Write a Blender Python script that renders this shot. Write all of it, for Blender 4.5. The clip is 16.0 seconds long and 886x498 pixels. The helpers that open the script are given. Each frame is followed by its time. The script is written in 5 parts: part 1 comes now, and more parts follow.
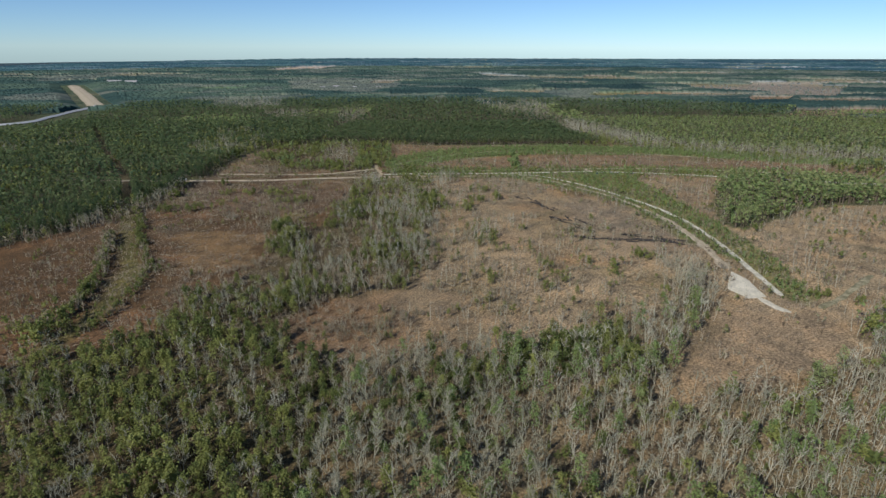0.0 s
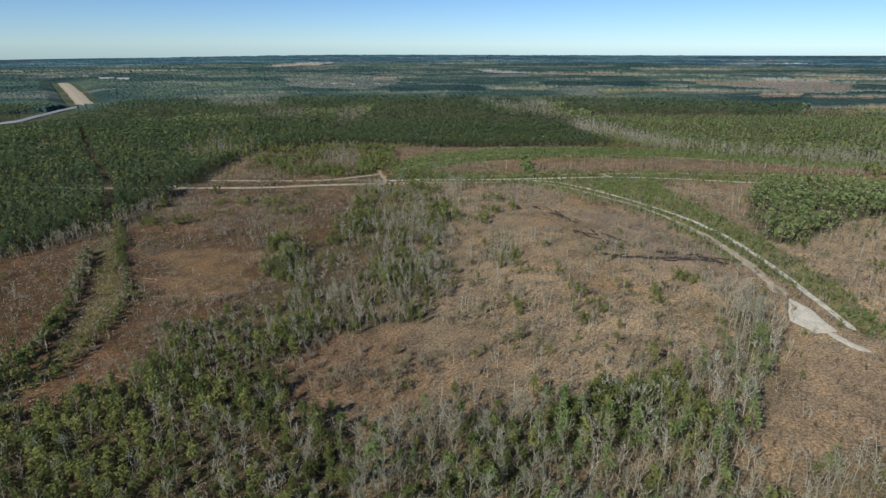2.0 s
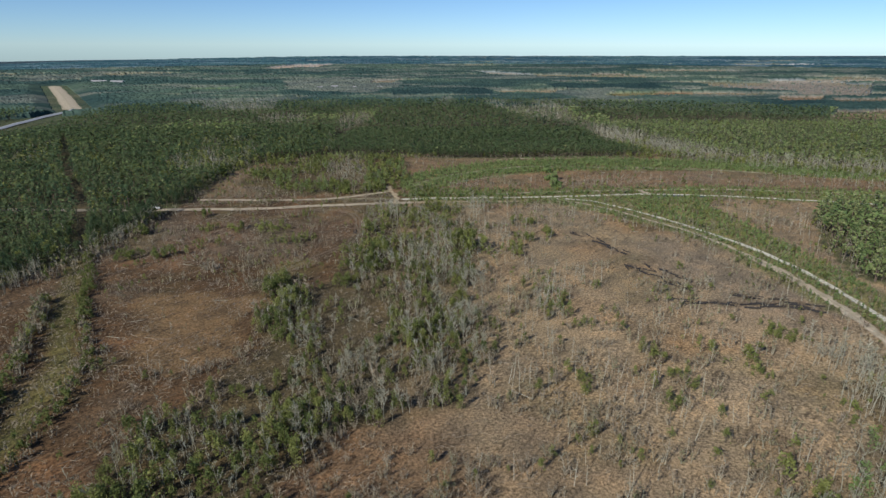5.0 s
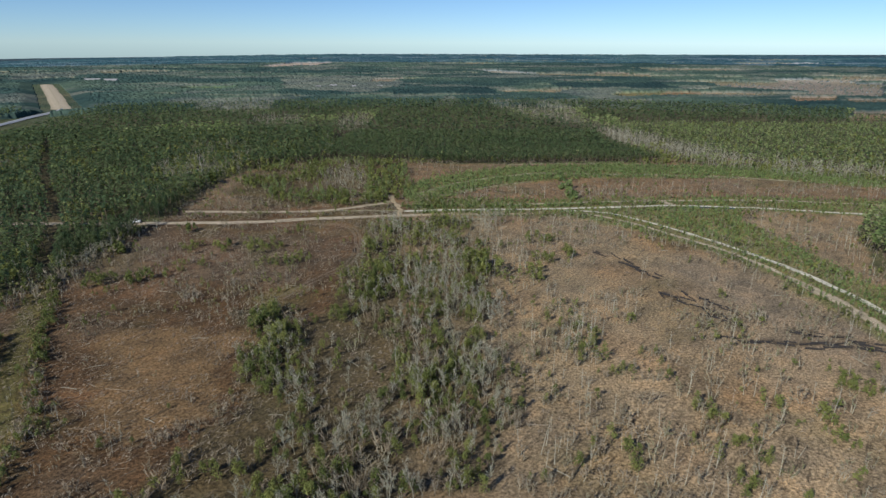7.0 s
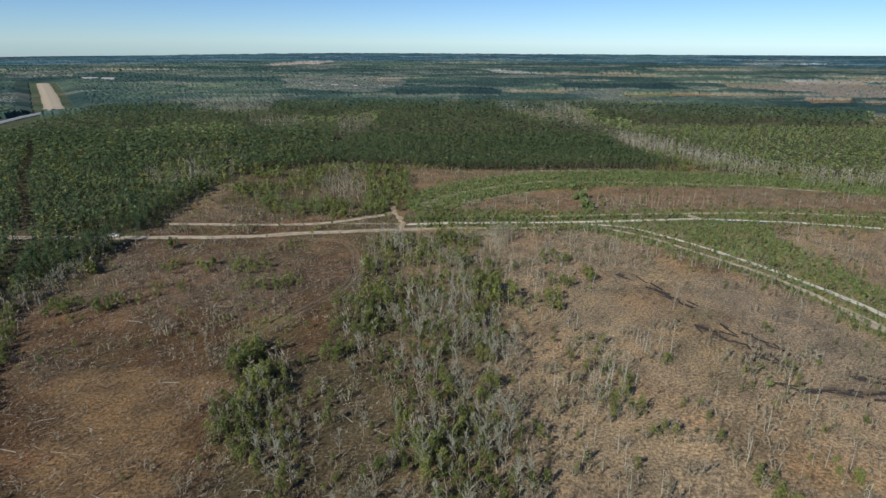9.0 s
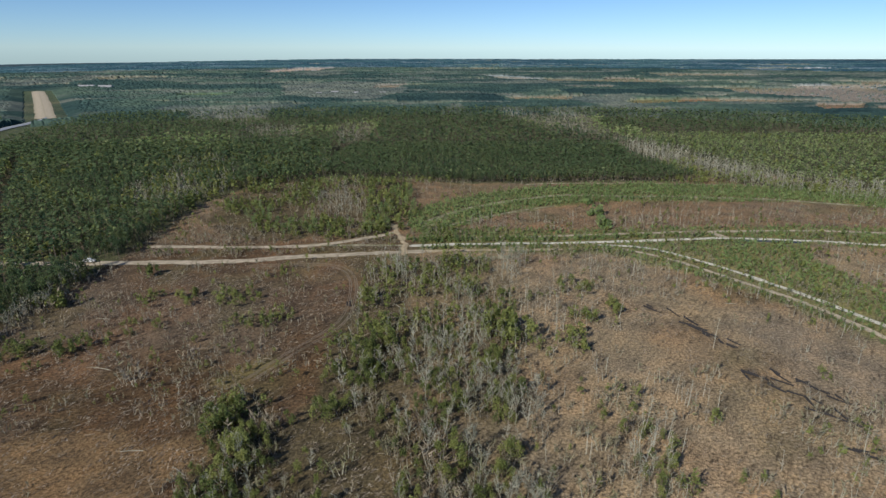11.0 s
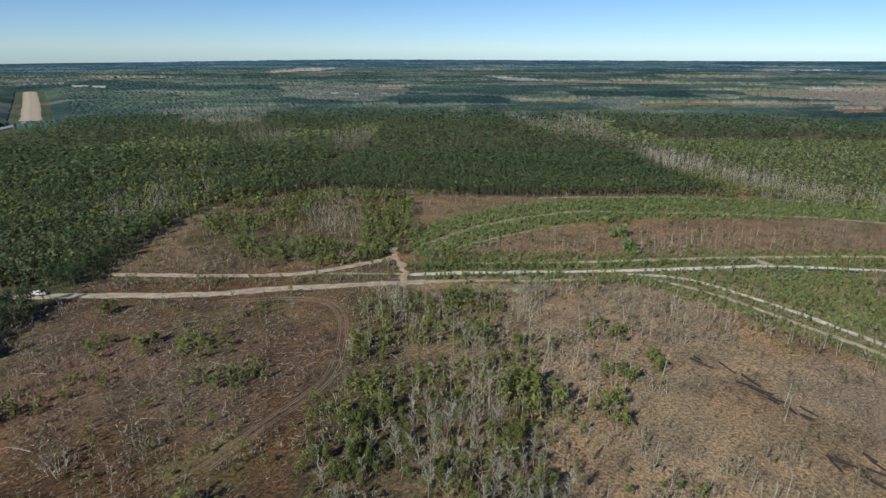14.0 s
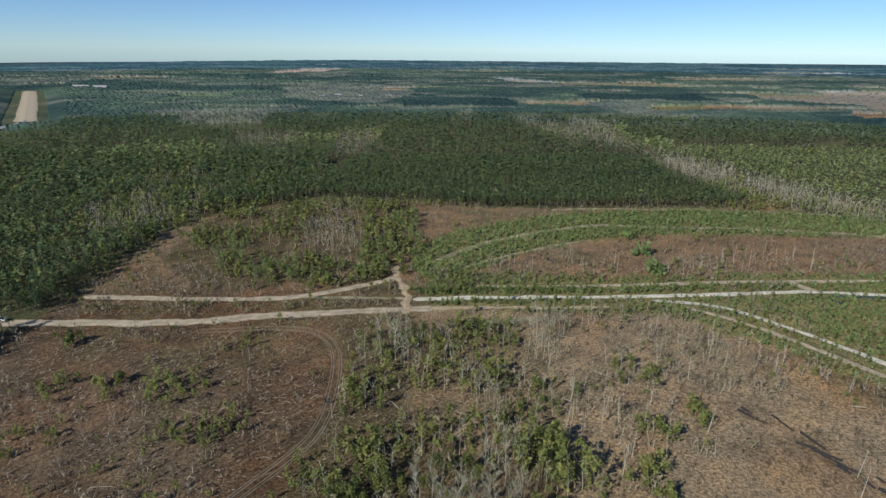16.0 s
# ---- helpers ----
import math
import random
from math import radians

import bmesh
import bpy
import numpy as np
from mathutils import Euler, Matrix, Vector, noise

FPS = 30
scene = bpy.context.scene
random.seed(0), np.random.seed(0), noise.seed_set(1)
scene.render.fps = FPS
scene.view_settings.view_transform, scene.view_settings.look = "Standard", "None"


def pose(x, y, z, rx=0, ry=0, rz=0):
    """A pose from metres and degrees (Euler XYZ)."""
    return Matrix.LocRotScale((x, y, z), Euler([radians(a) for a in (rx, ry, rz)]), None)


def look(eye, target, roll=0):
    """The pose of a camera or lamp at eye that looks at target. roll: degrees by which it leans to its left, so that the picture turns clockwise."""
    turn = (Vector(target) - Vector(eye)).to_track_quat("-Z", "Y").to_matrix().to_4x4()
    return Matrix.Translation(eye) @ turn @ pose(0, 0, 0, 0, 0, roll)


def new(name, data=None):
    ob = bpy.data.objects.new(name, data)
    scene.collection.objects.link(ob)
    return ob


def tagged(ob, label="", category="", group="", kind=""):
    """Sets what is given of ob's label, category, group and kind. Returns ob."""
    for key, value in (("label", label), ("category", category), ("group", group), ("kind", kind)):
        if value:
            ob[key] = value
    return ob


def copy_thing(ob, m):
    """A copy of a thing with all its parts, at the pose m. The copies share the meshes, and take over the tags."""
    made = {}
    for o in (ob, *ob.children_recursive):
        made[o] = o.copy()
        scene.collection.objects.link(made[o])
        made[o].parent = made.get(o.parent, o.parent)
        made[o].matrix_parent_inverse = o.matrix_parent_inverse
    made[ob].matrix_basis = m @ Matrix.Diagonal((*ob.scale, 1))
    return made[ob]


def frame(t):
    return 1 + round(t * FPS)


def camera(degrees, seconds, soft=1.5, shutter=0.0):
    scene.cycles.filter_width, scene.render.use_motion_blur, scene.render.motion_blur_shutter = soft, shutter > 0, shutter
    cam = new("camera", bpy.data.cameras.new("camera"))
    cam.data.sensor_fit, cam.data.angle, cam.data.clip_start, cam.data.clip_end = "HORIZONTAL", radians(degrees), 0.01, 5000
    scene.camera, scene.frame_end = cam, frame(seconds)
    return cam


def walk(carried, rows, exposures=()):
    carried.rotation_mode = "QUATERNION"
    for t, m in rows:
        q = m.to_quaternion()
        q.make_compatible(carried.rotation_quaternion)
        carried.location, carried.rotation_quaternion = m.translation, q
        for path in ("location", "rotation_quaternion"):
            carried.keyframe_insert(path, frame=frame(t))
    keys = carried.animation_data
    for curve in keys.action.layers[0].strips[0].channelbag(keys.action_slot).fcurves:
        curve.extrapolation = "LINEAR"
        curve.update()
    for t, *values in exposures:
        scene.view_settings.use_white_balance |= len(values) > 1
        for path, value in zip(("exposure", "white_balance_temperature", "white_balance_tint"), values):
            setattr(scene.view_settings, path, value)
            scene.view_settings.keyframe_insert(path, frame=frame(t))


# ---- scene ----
cam = camera(74.3, 16.0, soft=1.5)
PATH = [
    (0, (0.002, 0.798, 88.865), (0.108, 2.686, 88.213), 0.2),
    (0.5, (-1.568, 8.223, 88.833), (-1.461, 10.11, 88.179), 0.2),
    (1, (-3.118, 15.883, 88.807), (-3.011, 17.769, 88.149), 0.3),
    (1.5, (-4.69, 23.981, 88.814), (-4.58, 25.866, 88.152), 0.2),
    (2, (-6.362, 32.477, 88.845), (-6.247, 34.36, 88.183), 0.2),
    (2.5, (-8.142, 41.116, 88.901), (-8.026, 43.0, 88.241), 0.1),
    (3, (-9.927, 49.545, 88.94), (-9.809, 51.429, 88.28), 0.1),
    (3.5, (-11.705, 57.51, 88.959), (-11.583, 59.395, 88.3), 0.1),
    (4, (-13.4, 65.245, 88.977), (-13.278, 67.129, 88.317), 0.1),
    (4.2, (-13.945, 68.373, 88.981), (-13.827, 70.257, 88.321), 0.1),
    (6.3, (-18.016, 101.634, 89.1), (-17.893, 103.519, 88.441), -0.0),
    (6.5, (-18.225, 104.673, 89.101), (-18.101, 106.556, 88.439), 0.0),
    (7, (-18.317, 111.875, 89.081), (-18.196, 113.757, 88.416), 0.2),
    (7.5, (-18.265, 118.835, 89.044), (-18.143, 120.718, 88.381), 0.2),
    (8, (-18.242, 125.688, 88.997), (-18.12, 127.571, 88.333), 0.3),
    (8.5, (-18.294, 132.502, 88.94), (-18.172, 134.384, 88.273), 0.3),
    (9, (-18.472, 139.188, 88.895), (-18.358, 141.07, 88.228), 0.4),
    (9.2, (-18.544, 141.824, 88.895), (-18.435, 143.707, 88.229), 0.4),
    (11.5, (-19.22, 171.586, 89.142), (-19.11, 173.474, 88.492), 0.1),
    (12, (-19.19, 177.931, 89.124), (-19.08, 179.818, 88.471), 0.2),
    (12.5, (-19.076, 184.138, 89.074), (-18.964, 186.025, 88.421), 0.2),
    (13, (-18.914, 190.206, 89.013), (-18.806, 192.094, 88.36), 0.3),
    (13.5, (-18.76, 196.24, 88.95), (-18.656, 198.128, 88.299), 0.3),
    (14, (-18.624, 202.408, 88.877), (-18.52, 204.297, 88.228), 0.3),
    (14.5, (-18.552, 208.736, 88.794), (-18.449, 210.625, 88.146), 0.4),
    (15, (-18.528, 215.125, 88.709), (-18.431, 217.014, 88.059), 0.5),
    (15.5, (-18.525, 221.513, 88.634), (-18.433, 223.403, 87.987), 0.5),
    (16, (-18.433, 227.876, 88.557), (-18.343, 229.766, 87.911), 0.6),
]
walk(cam, [(t, look(eye, target, roll)) for t, eye, target, roll in PATH], exposures=[(0.0, 0.0, 6200, 8.0), (16.0, 0.0, 6200, 8.0)])

# ---- world, sun ----
SUN_EL = radians(33)
SUN_FROM = Vector((-0.695 * math.cos(SUN_EL), -0.719 * math.cos(SUN_EL), math.sin(SUN_EL)))
world = bpy.data.worlds.new("world")
scene.world = world
world.use_nodes = True
wn = world.node_tree
sky = wn.nodes.new("ShaderNodeTexSky")
sky.sky_type = "NISHITA"
sky.sun_disc = False
sky.sun_elevation = SUN_EL
sky.sun_rotation = math.atan2(SUN_FROM.x, SUN_FROM.y)
sky.altitude = 1500
sky.air_density, sky.dust_density, sky.ozone_density = 0.8, 0.1, 2.2
tone = wn.nodes.new("ShaderNodeMix")
tone.data_type, tone.blend_type = "RGBA", "MULTIPLY"
tone.inputs[0].default_value = 1.0
tone.inputs[7].default_value = (0.655, 0.795, 0.97, 1)
wn.links.new(sky.outputs["Color"], tone.inputs[6])
wn.links.new(tone.outputs[2], wn.nodes["Background"].inputs["Color"])
wn.nodes["Background"].inputs["Strength"].default_value = 0.105
sun_data = bpy.data.lights.new("sun", "SUN")
sun_data.energy, sun_data.angle, sun_data.color = 4.6, radians(0.53), (1.0, 0.95, 0.88)
sun = new("sun", sun_data)
sun.matrix_world = look(SUN_FROM * 500, (0, 0, 0))
scene.view_settings.exposure = 0.0

# ---- numeric helpers ----
rng = np.random.default_rng(7)


def lattice(ix, iy, seed):
    """Repeatable random numbers on a lattice."""
    h = (ix.astype(np.int64) * 374761393 + iy.astype(np.int64) * 668265263 + seed * 974711) & 0x7FFFFFFF
    h = ((h ^ (h >> 13)) * 1274126177) & 0x7FFFFFFF
    h = (h ^ (h >> 16)) & 0xFFFF
    return h / 65535.0


def vnoise(x, y, size, seed=0):
    """Smooth value noise in 0..1 with cells of that size."""
    u, v = np.asarray(x) / size, np.asarray(y) / size
    iu, iv = np.floor(u), np.floor(v)
    fu, fv = u - iu, v - iv
    fu, fv = fu * fu * (3 - 2 * fu), fv * fv * (3 - 2 * fv)
    a, b = lattice(iu, iv, seed), lattice(iu + 1, iv, seed)
    c, d = lattice(iu, iv + 1, seed), lattice(iu + 1, iv + 1, seed)
    return (a * (1 - fu) + b * fu) * (1 - fv) + (c * (1 - fu) + d * fu) * fv


def fbm(x, y, size, seed=0):
    return (vnoise(x, y, size, seed) * 4 + vnoise(x, y, size / 2.1, seed + 1) * 2 + vnoise(x, y, size / 4.3, seed + 2)) / 7


def inside(poly, x, y):
    """Which of the points lie in the polygon."""
    x, y = np.asarray(x, float), np.asarray(y, float)
    res = np.zeros(x.shape, bool)
    for (x0, y0), (x1, y1) in zip(poly, poly[1:] + poly[:1]):
        if y0 == y1:
            continue
        cross = ((y0 > y) != (y1 > y)) & (x < (x1 - x0) * (y - y0) / (y1 - y0) + x0)
        res ^= cross
    return res


def rough(poly, x, y, amp=5.0, size=14.0, seed=50):
    """The same with an uneven outline."""
    return inside(poly, x + (fbm(x, y, size, seed) - 0.5) * 2 * amp, y + (fbm(x, y, size, seed + 9) - 0.5) * 2 * amp)


def near_line(pts, x, y):
    """Distance to a polyline."""
    best = np.full(np.shape(x), 1e9)
    for (x0, y0), (x1, y1) in zip(pts, pts[1:]):
        dx, dy = x1 - x0, y1 - y0
        k = np.clip(((x - x0) * dx + (y - y0) * dy) / (dx * dx + dy * dy), 0, 1)
        best = np.minimum(best, np.hypot(x - x0 - k * dx, y - y0 - k * dy))
    return best


def smooth_line(pts, step):
    """A polyline through the points, smoothed and evenly stepped."""
    p = np.array(pts, float)
    p = np.vstack([2 * p[0] - p[1], p, 2 * p[-1] - p[-2]])
    out = []
    for i in range(1, len(p) - 2):
        a, b, c, d = p[i - 1:i + 3]
        n = max(2, int(np.linalg.norm(c - b) / step))
        for k in np.arange(n) / n:
            out.append(0.5 * (2 * b + (c - a) * k + (2 * a - 5 * b + 4 * c - d) * k * k + (3 * b - a - 3 * c + d) * k ** 3))
    out.append(p[-2])
    return np.array(out)


def relief(x, y):
    """Height of the ground."""
    r = np.hypot(x, y)
    base = (vnoise(x, y, 60, 3) - 0.5) * 0.8 + (vnoise(x, y, 23, 4) - 0.5) * 0.3
    far = np.clip((r - 2000) / 2800, 0, 1)
    az = np.arctan2(x, np.maximum(y, 1.0))
    return base + far * far * (3 - 2 * far) * (FAR_RISE - np.where(az < 0, FAR_DROP, -20.0) * az * az + (vnoise(x, y, 900, 8) - 0.5) * 10)


FAR_RISE, FAR_DROP = 0.0, 115.0

# ---- materials ----


def nodes_of(name):
    m = bpy.data.materials.new(name)
    m.use_nodes = True
    return m, m.node_tree, m.node_tree.nodes["Principled BSDF"]


def link(nt, a, b):
    nt.links.new(a, b)


def noise_node(nt, coord, scale, detail=4, rough_=0.6):
    n = nt.nodes.new("ShaderNodeTexNoise")
    n.inputs["Scale"].default_value, n.inputs["Detail"].default_value, n.inputs["Roughness"].default_value = scale, detail, rough_
    link(nt, coord, n.inputs["Vector"])
    return n.outputs["Fac"]


def ramp(nt, fac, stops):
    r = nt.nodes.new("ShaderNodeValToRGB")
    e = r.color_ramp.elements
    while len(e) < len(stops):
        e.new(0.5)
    for el, (p, c) in zip(e, stops):
        el.position, el.color = p, (*c, 1) if len(c) == 3 else c
    link(nt, fac, r.inputs["Fac"])
    return r.outputs["Color"]


def mix(nt, fac, a, b, mode="MIX"):
    n = nt.nodes.new("ShaderNodeMix")
    n.data_type, n.blend_type = "RGBA", mode
    for val, sock in ((fac, n.inputs[0]), (a, n.inputs[6]), (b, n.inputs[7])):
        if isinstance(val, (int, float)):
            sock.default_value = val
        elif isinstance(val, tuple):
            sock.default_value = (*val, 1)
        else:
            link(nt, val, sock)
    return n.outputs[2]


def grey(v):
    return (v, v, v)


def ground_material():
    m, nt, b = nodes_of("ground_litter")
    geo = nt.nodes.new("ShaderNodeNewGeometry").outputs["Position"]
    att = nt.nodes.new("ShaderNodeAttribute")
    att.attribute_name = "cover"
    col = att.outputs["Color"]
    mp = nt.nodes.new("ShaderNodeMapping")
    mp.vector_type = "TEXTURE"
    mp.inputs["Rotation"].default_value = (0, 0, radians(50))
    mp.inputs["Scale"].default_value = (4.5, 1.0, 1.0)
    link(nt, geo, mp.inputs["Vector"])
    patch = noise_node(nt, geo, 0.09, 5, 0.62)
    col = mix(nt, 1.0, col, ramp(nt, patch, [(0.32, (0.62, 0.63, 0.66)), (0.5, (1.0, 0.98, 0.96)), (0.68, (1.34, 1.22, 1.1))]), "MULTIPLY")
    fine = noise_node(nt, geo, 1.3, 6, 0.75)
    col = mix(nt, 1.0, col, ramp(nt, fine, [(0.36, grey(0.3)), (0.5, grey(0.95)), (0.62, grey(1.65))]), "MULTIPLY")
    streak = noise_node(nt, mp.outputs["Vector"], 0.9, 5, 0.7)
    pale = ramp(nt, streak, [(0.56, grey(0)), (0.68, grey(0.55))])
    col = mix(nt, pale, col, (0.3, 0.235, 0.155))
    # dark streaks of slash, with the shadows it throws painted into the colour
    dark = ramp(nt, noise_node(nt, mp.outputs["Vector"], 0.55, 4, 0.7), [(0.32, grey(0.75)), (0.44, grey(0))])
    col = mix(nt, dark, col, (0.05, 0.038, 0.028))
    col = mix(nt, 1.0, col, (1.02, 0.98, 0.9), "MULTIPLY")
    link(nt, col, b.inputs["Base Color"])
    b.inputs["Roughness"].default_value = 0.95
    b.inputs["Specular IOR Level"].default_value = 0.1
    bump = nt.nodes.new("ShaderNodeBump")
    bump.inputs["Strength"].default_value, bump.inputs["Distance"].default_value = 0.9, 0.8
    link(nt, mix(nt, 0.5, fine, streak), bump.inputs["Height"])
    link(nt, bump.outputs["Normal"], b.inputs["Normal"])
    return m


def sand_material(name, colour, worn, grassy):
    """A dirt road: wheel tracks paler than its crown and its edges."""
    m, nt, b = nodes_of(name)
    geo = nt.nodes.new("ShaderNodeNewGeometry").outputs["Position"]
    att = nt.nodes.new("ShaderNodeAttribute")
    att.attribute_name = "across"
    n1, n2 = noise_node(nt, geo, 0.25, 4), noise_node(nt, geo, 1.6, 5, 0.7)
    tracks = ramp(nt, att.outputs["Fac"], [(0.0, grey(0.15)), (0.22, grey(1)), (0.42, grey(0.9)), (0.5, grey(0.35)), (0.58, grey(0.9)), (0.78, grey(1)), (1.0, grey(0.15))])
    col = mix(nt, tracks, worn, colour)
    col = mix(nt, ramp(nt, n1, [(0.42, grey(grassy)), (0.58, grey(0))]), col, (0.13, 0.12, 0.055))
    col = mix(nt, 1.0, col, ramp(nt, n2, [(0.3, grey(0.72)), (0.7, grey(1.18))]), "MULTIPLY")
    link(nt, col, b.inputs["Base Color"])
    b.inputs["Roughness"].default_value = 0.95
    bump = nt.nodes.new("ShaderNodeBump")
    bump.inputs["Strength"].default_value, bump.inputs["Distance"].default_value = 0.5, 0.2
    link(nt, n2, bump.inputs["Height"])
    link(nt, bump.outputs["Normal"], b.inputs["Normal"])
    return m


def leaf_material(name, stops, through_=0.35):
    """Foliage: one tint a plant, small changes from leaf to leaf."""
    m, nt, b = nodes_of(name)
    att = nt.nodes.new("ShaderNodeAttribute")
    att.attribute_name = "tint"
    info = nt.nodes.new("ShaderNodeObjectInfo")  # stuff carries its tint, single plants take the object's
    add = nt.nodes.new("ShaderNodeMath")
    add.operation = "ADD"
    link(nt, att.outputs["Fac"], add.inputs[0])
    link(nt, info.outputs["Random"], add.inputs[1])
    fr = nt.nodes.new("ShaderNodeMath")
    fr.operation = "FRACT"
    link(nt, add.outputs[0], fr.inputs[0])
    col = ramp(nt, fr.outputs[0], stops)
    isl = nt.nodes.new("ShaderNodeNewGeometry").outputs["Random Per Island"]
    col = mix(nt, 1.0, col, ramp(nt, isl, [(0.0, grey(0.82)), (1.0, grey(1.18))]), "MULTIPLY")
    link(nt, col, b.inputs["Base Color"])
    b.inputs["Roughness"].default_value = 0.75
    b.inputs["Specular IOR Level"].default_value = 0.2
    tr = nt.nodes.new("ShaderNodeBsdfTranslucent")
    link(nt, col, tr.inputs["Color"])
    mx = nt.nodes.new("ShaderNodeMixShader")
    mx.inputs["Fac"].default_value = through_
    link(nt, b.outputs["BSDF"], mx.inputs[1])
    link(nt, tr.outputs["BSDF"], mx.inputs[2])
    link(nt, mx.outputs["Shader"], nt.nodes["Material Output"].inputs["Surface"])
    return m


def plain_material(name, colour, rough_=0.8, vary=0.25, scale=2.0, metal=0.0):
    m, nt, b = nodes_of(name)
    geo = nt.nodes.new("ShaderNodeNewGeometry").outputs["Position"]
    n = noise_node(nt, geo, scale, 5, 0.7)
    link(nt, mix(nt, 1.0, colour, ramp(nt, n, [(0.3, grey(1 - vary)), (0.7, grey(1 + vary))]), "MULTIPLY"), b.inputs["Base Color"])
    b.inputs["Roughness"].default_value, b.inputs["Metallic"].default_value = rough_, metal
    return m


def canopy_material(name):
    """Far woods and fields: the cover's colour, haze tint included, with crowns and gaps."""
    m, nt, b = nodes_of(name)
    geo = nt.nodes.new("ShaderNodeNewGeometry").outputs["Position"]
    att = nt.nodes.new("ShaderNodeAttribute")
    att.attribute_name = "cover"
    col = mix(nt, 1.0, att.outputs["Color"], ramp(nt, noise_node(nt, geo, 0.12, 4, 0.7), [(0.32, grey(0.68)), (0.66, grey(1.25))]), "MULTIPLY")
    col = mix(nt, 1.0, col, ramp(nt, noise_node(nt, geo, 0.012, 4, 0.6), [(0.35, (0.75, 0.8, 0.85)), (0.65, (1.25, 1.2, 1.1))]), "MULTIPLY")
    link(nt, col, b.inputs["Base Color"])
    b.inputs["Roughness"].default_value = 1.0
    b.inputs["Specular IOR Level"].default_value = 0.0
    return m


GROUND = ground_material()
SAND = sand_material("tan_sand", (0.55, 0.45, 0.31), (0.36, 0.26, 0.165), 0.38)
WHITE_SAND = sand_material("white_sand", (0.74, 0.68, 0.54), (0.46, 0.41, 0.28), 0.32)
FAINT = sand_material("faint_track", (0.42, 0.36, 0.22), (0.27, 0.24, 0.12), 0.8)
PAD_SAND = sand_material("pad_sand", (0.74, 0.66, 0.5), (0.55, 0.47, 0.33), 0.2)
RUT = sand_material("rut", (0.29, 0.22, 0.15), (0.17, 0.12, 0.085), 0.4)
CLAY = sand_material("graded_clay", (0.52, 0.42, 0.28), (0.4, 0.32, 0.2), 0.2)
ORANGE_SAND = sand_material("orange_sand", (0.52, 0.4, 0.24), (0.36, 0.25, 0.14), 0.35)
ASPHALT = sand_material("asphalt", (0.46, 0.46, 0.45), (0.4, 0.4, 0.38), 0.0)
CANOPY = canopy_material("hazed_far_canopy")
BACKDROP = canopy_material("hazed_horizon_woods")
PINE = leaf_material("pine_needles", [(0.0, (0.076, 0.12, 0.056)), (0.5, (0.11, 0.156, 0.066)), (1.0, (0.158, 0.192, 0.078))], 0.45)
MYRTLE = leaf_material("evergreen_leaves", [(0.0, (0.13, 0.16, 0.05)), (0.5, (0.195, 0.222, 0.065)), (1.0, (0.295, 0.305, 0.095))], 0.45)
YOUNG = leaf_material("young_pine_needles", [(0.0, (0.2, 0.27, 0.095)), (0.6, (0.265, 0.335, 0.118)), (1.0, (0.345, 0.37, 0.16))], 0.5)
TWIG = leaf_material("bare_twigs", [(0.0, (0.28, 0.27, 0.18)), (0.5, (0.39, 0.375, 0.265)), (1.0, (0.52, 0.49, 0.37))], 0.3)
BRUSHY = leaf_material("dry_brush", [(0.0, (0.22, 0.16, 0.1)), (0.35, (0.3, 0.235, 0.155)), (0.7, (0.34, 0.28, 0.195)), (1.0, (0.21, 0.205, 0.1))], 0.3)
STICK = leaf_material("slash_wood", [(0.0, (0.09, 0.068, 0.05)), (0.5, (0.22, 0.175, 0.125)), (1.0, (0.36, 0.3, 0.22))], 0.0)
BARK = plain_material("pine_bark", (0.13, 0.095, 0.07), 0.9, 0.35, 3.0)
PALE_BARK = plain_material("pale_grey_bark", (0.33, 0.305, 0.225), 0.9, 0.3, 3.0)
DEAD_WOOD = plain_material("weathered_dead_wood", (0.41, 0.38, 0.29), 0.9, 0.25, 3.0)
CHAR = plain_material("charred_wood", (0.03, 0.026, 0.024), 0.9, 0.4, 4.0)

# ---- plan ----
LOWER_ROAD = [(-520, 470), (-400, 437), (-300, 421), (-229, 415), (-185, 413), (-160, 412), (-122, 411), (-96, 411), (-73, 415), (-46, 418), (-23, 420), (-12, 420.5)]
LOWER_END = [(-14, 420.5), (6, 421), (31, 420), (52, 421)]
UPPER_ROAD = [(-142, 433), (-110, 431), (-79, 430), (-63, 432), (-49, 438), (-32, 447), (-27, 452)]
MIDDLE_ROAD = [(-63, 431.5), (-42, 431), (-20, 430)]
EAST_ROAD = [(-20, 429), (16, 430), (67, 430), (105, 431), (137, 432), (171, 427), (211, 417), (260, 402), (330, 380), (420, 350)]
NORTH_ROAD = [(5, 441), (47, 441), (106, 443), (142, 443.5), (177, 443), (206, 440), (260, 428), (330, 410)]
LINK_ROAD = [(139, 431), (135, 438), (133, 444)]
OUTER_CURVE = [(70, 426), (92, 420), (105, 405), (117, 387), (130, 363), (141, 337), (147.5, 308), (149, 280), (146, 245), (140, 197)]
INNER_CURVE = [(80, 420), (95, 405), (107, 387), (127, 352), (136, 322), (139.5, 290), (138.5, 260), (134, 226)]
PAD = [(129, 216), (134, 223), (136, 215), (133.5, 197), (126, 196), (123, 205)]
CROSSING = [(-23, 416), (-22, 426), (-23, 440), (-27, 453), (-29, 467)]
TRACK = [(-66, 312), (-56, 328), (-49, 338), (-43.5, 348), (-41.5, 363), (-43, 387), (-50, 401), (-64, 406), (-90, 404)]
SPUR = [(147, 186), (159, 193), (169, 200), (190, 216)]
PALE_STRIP = [(-8, 409), (8, 410), (30, 411)]
PAD_TAIL = [(130, 197), (131, 192.5), (132, 187), (134.5, 183)]
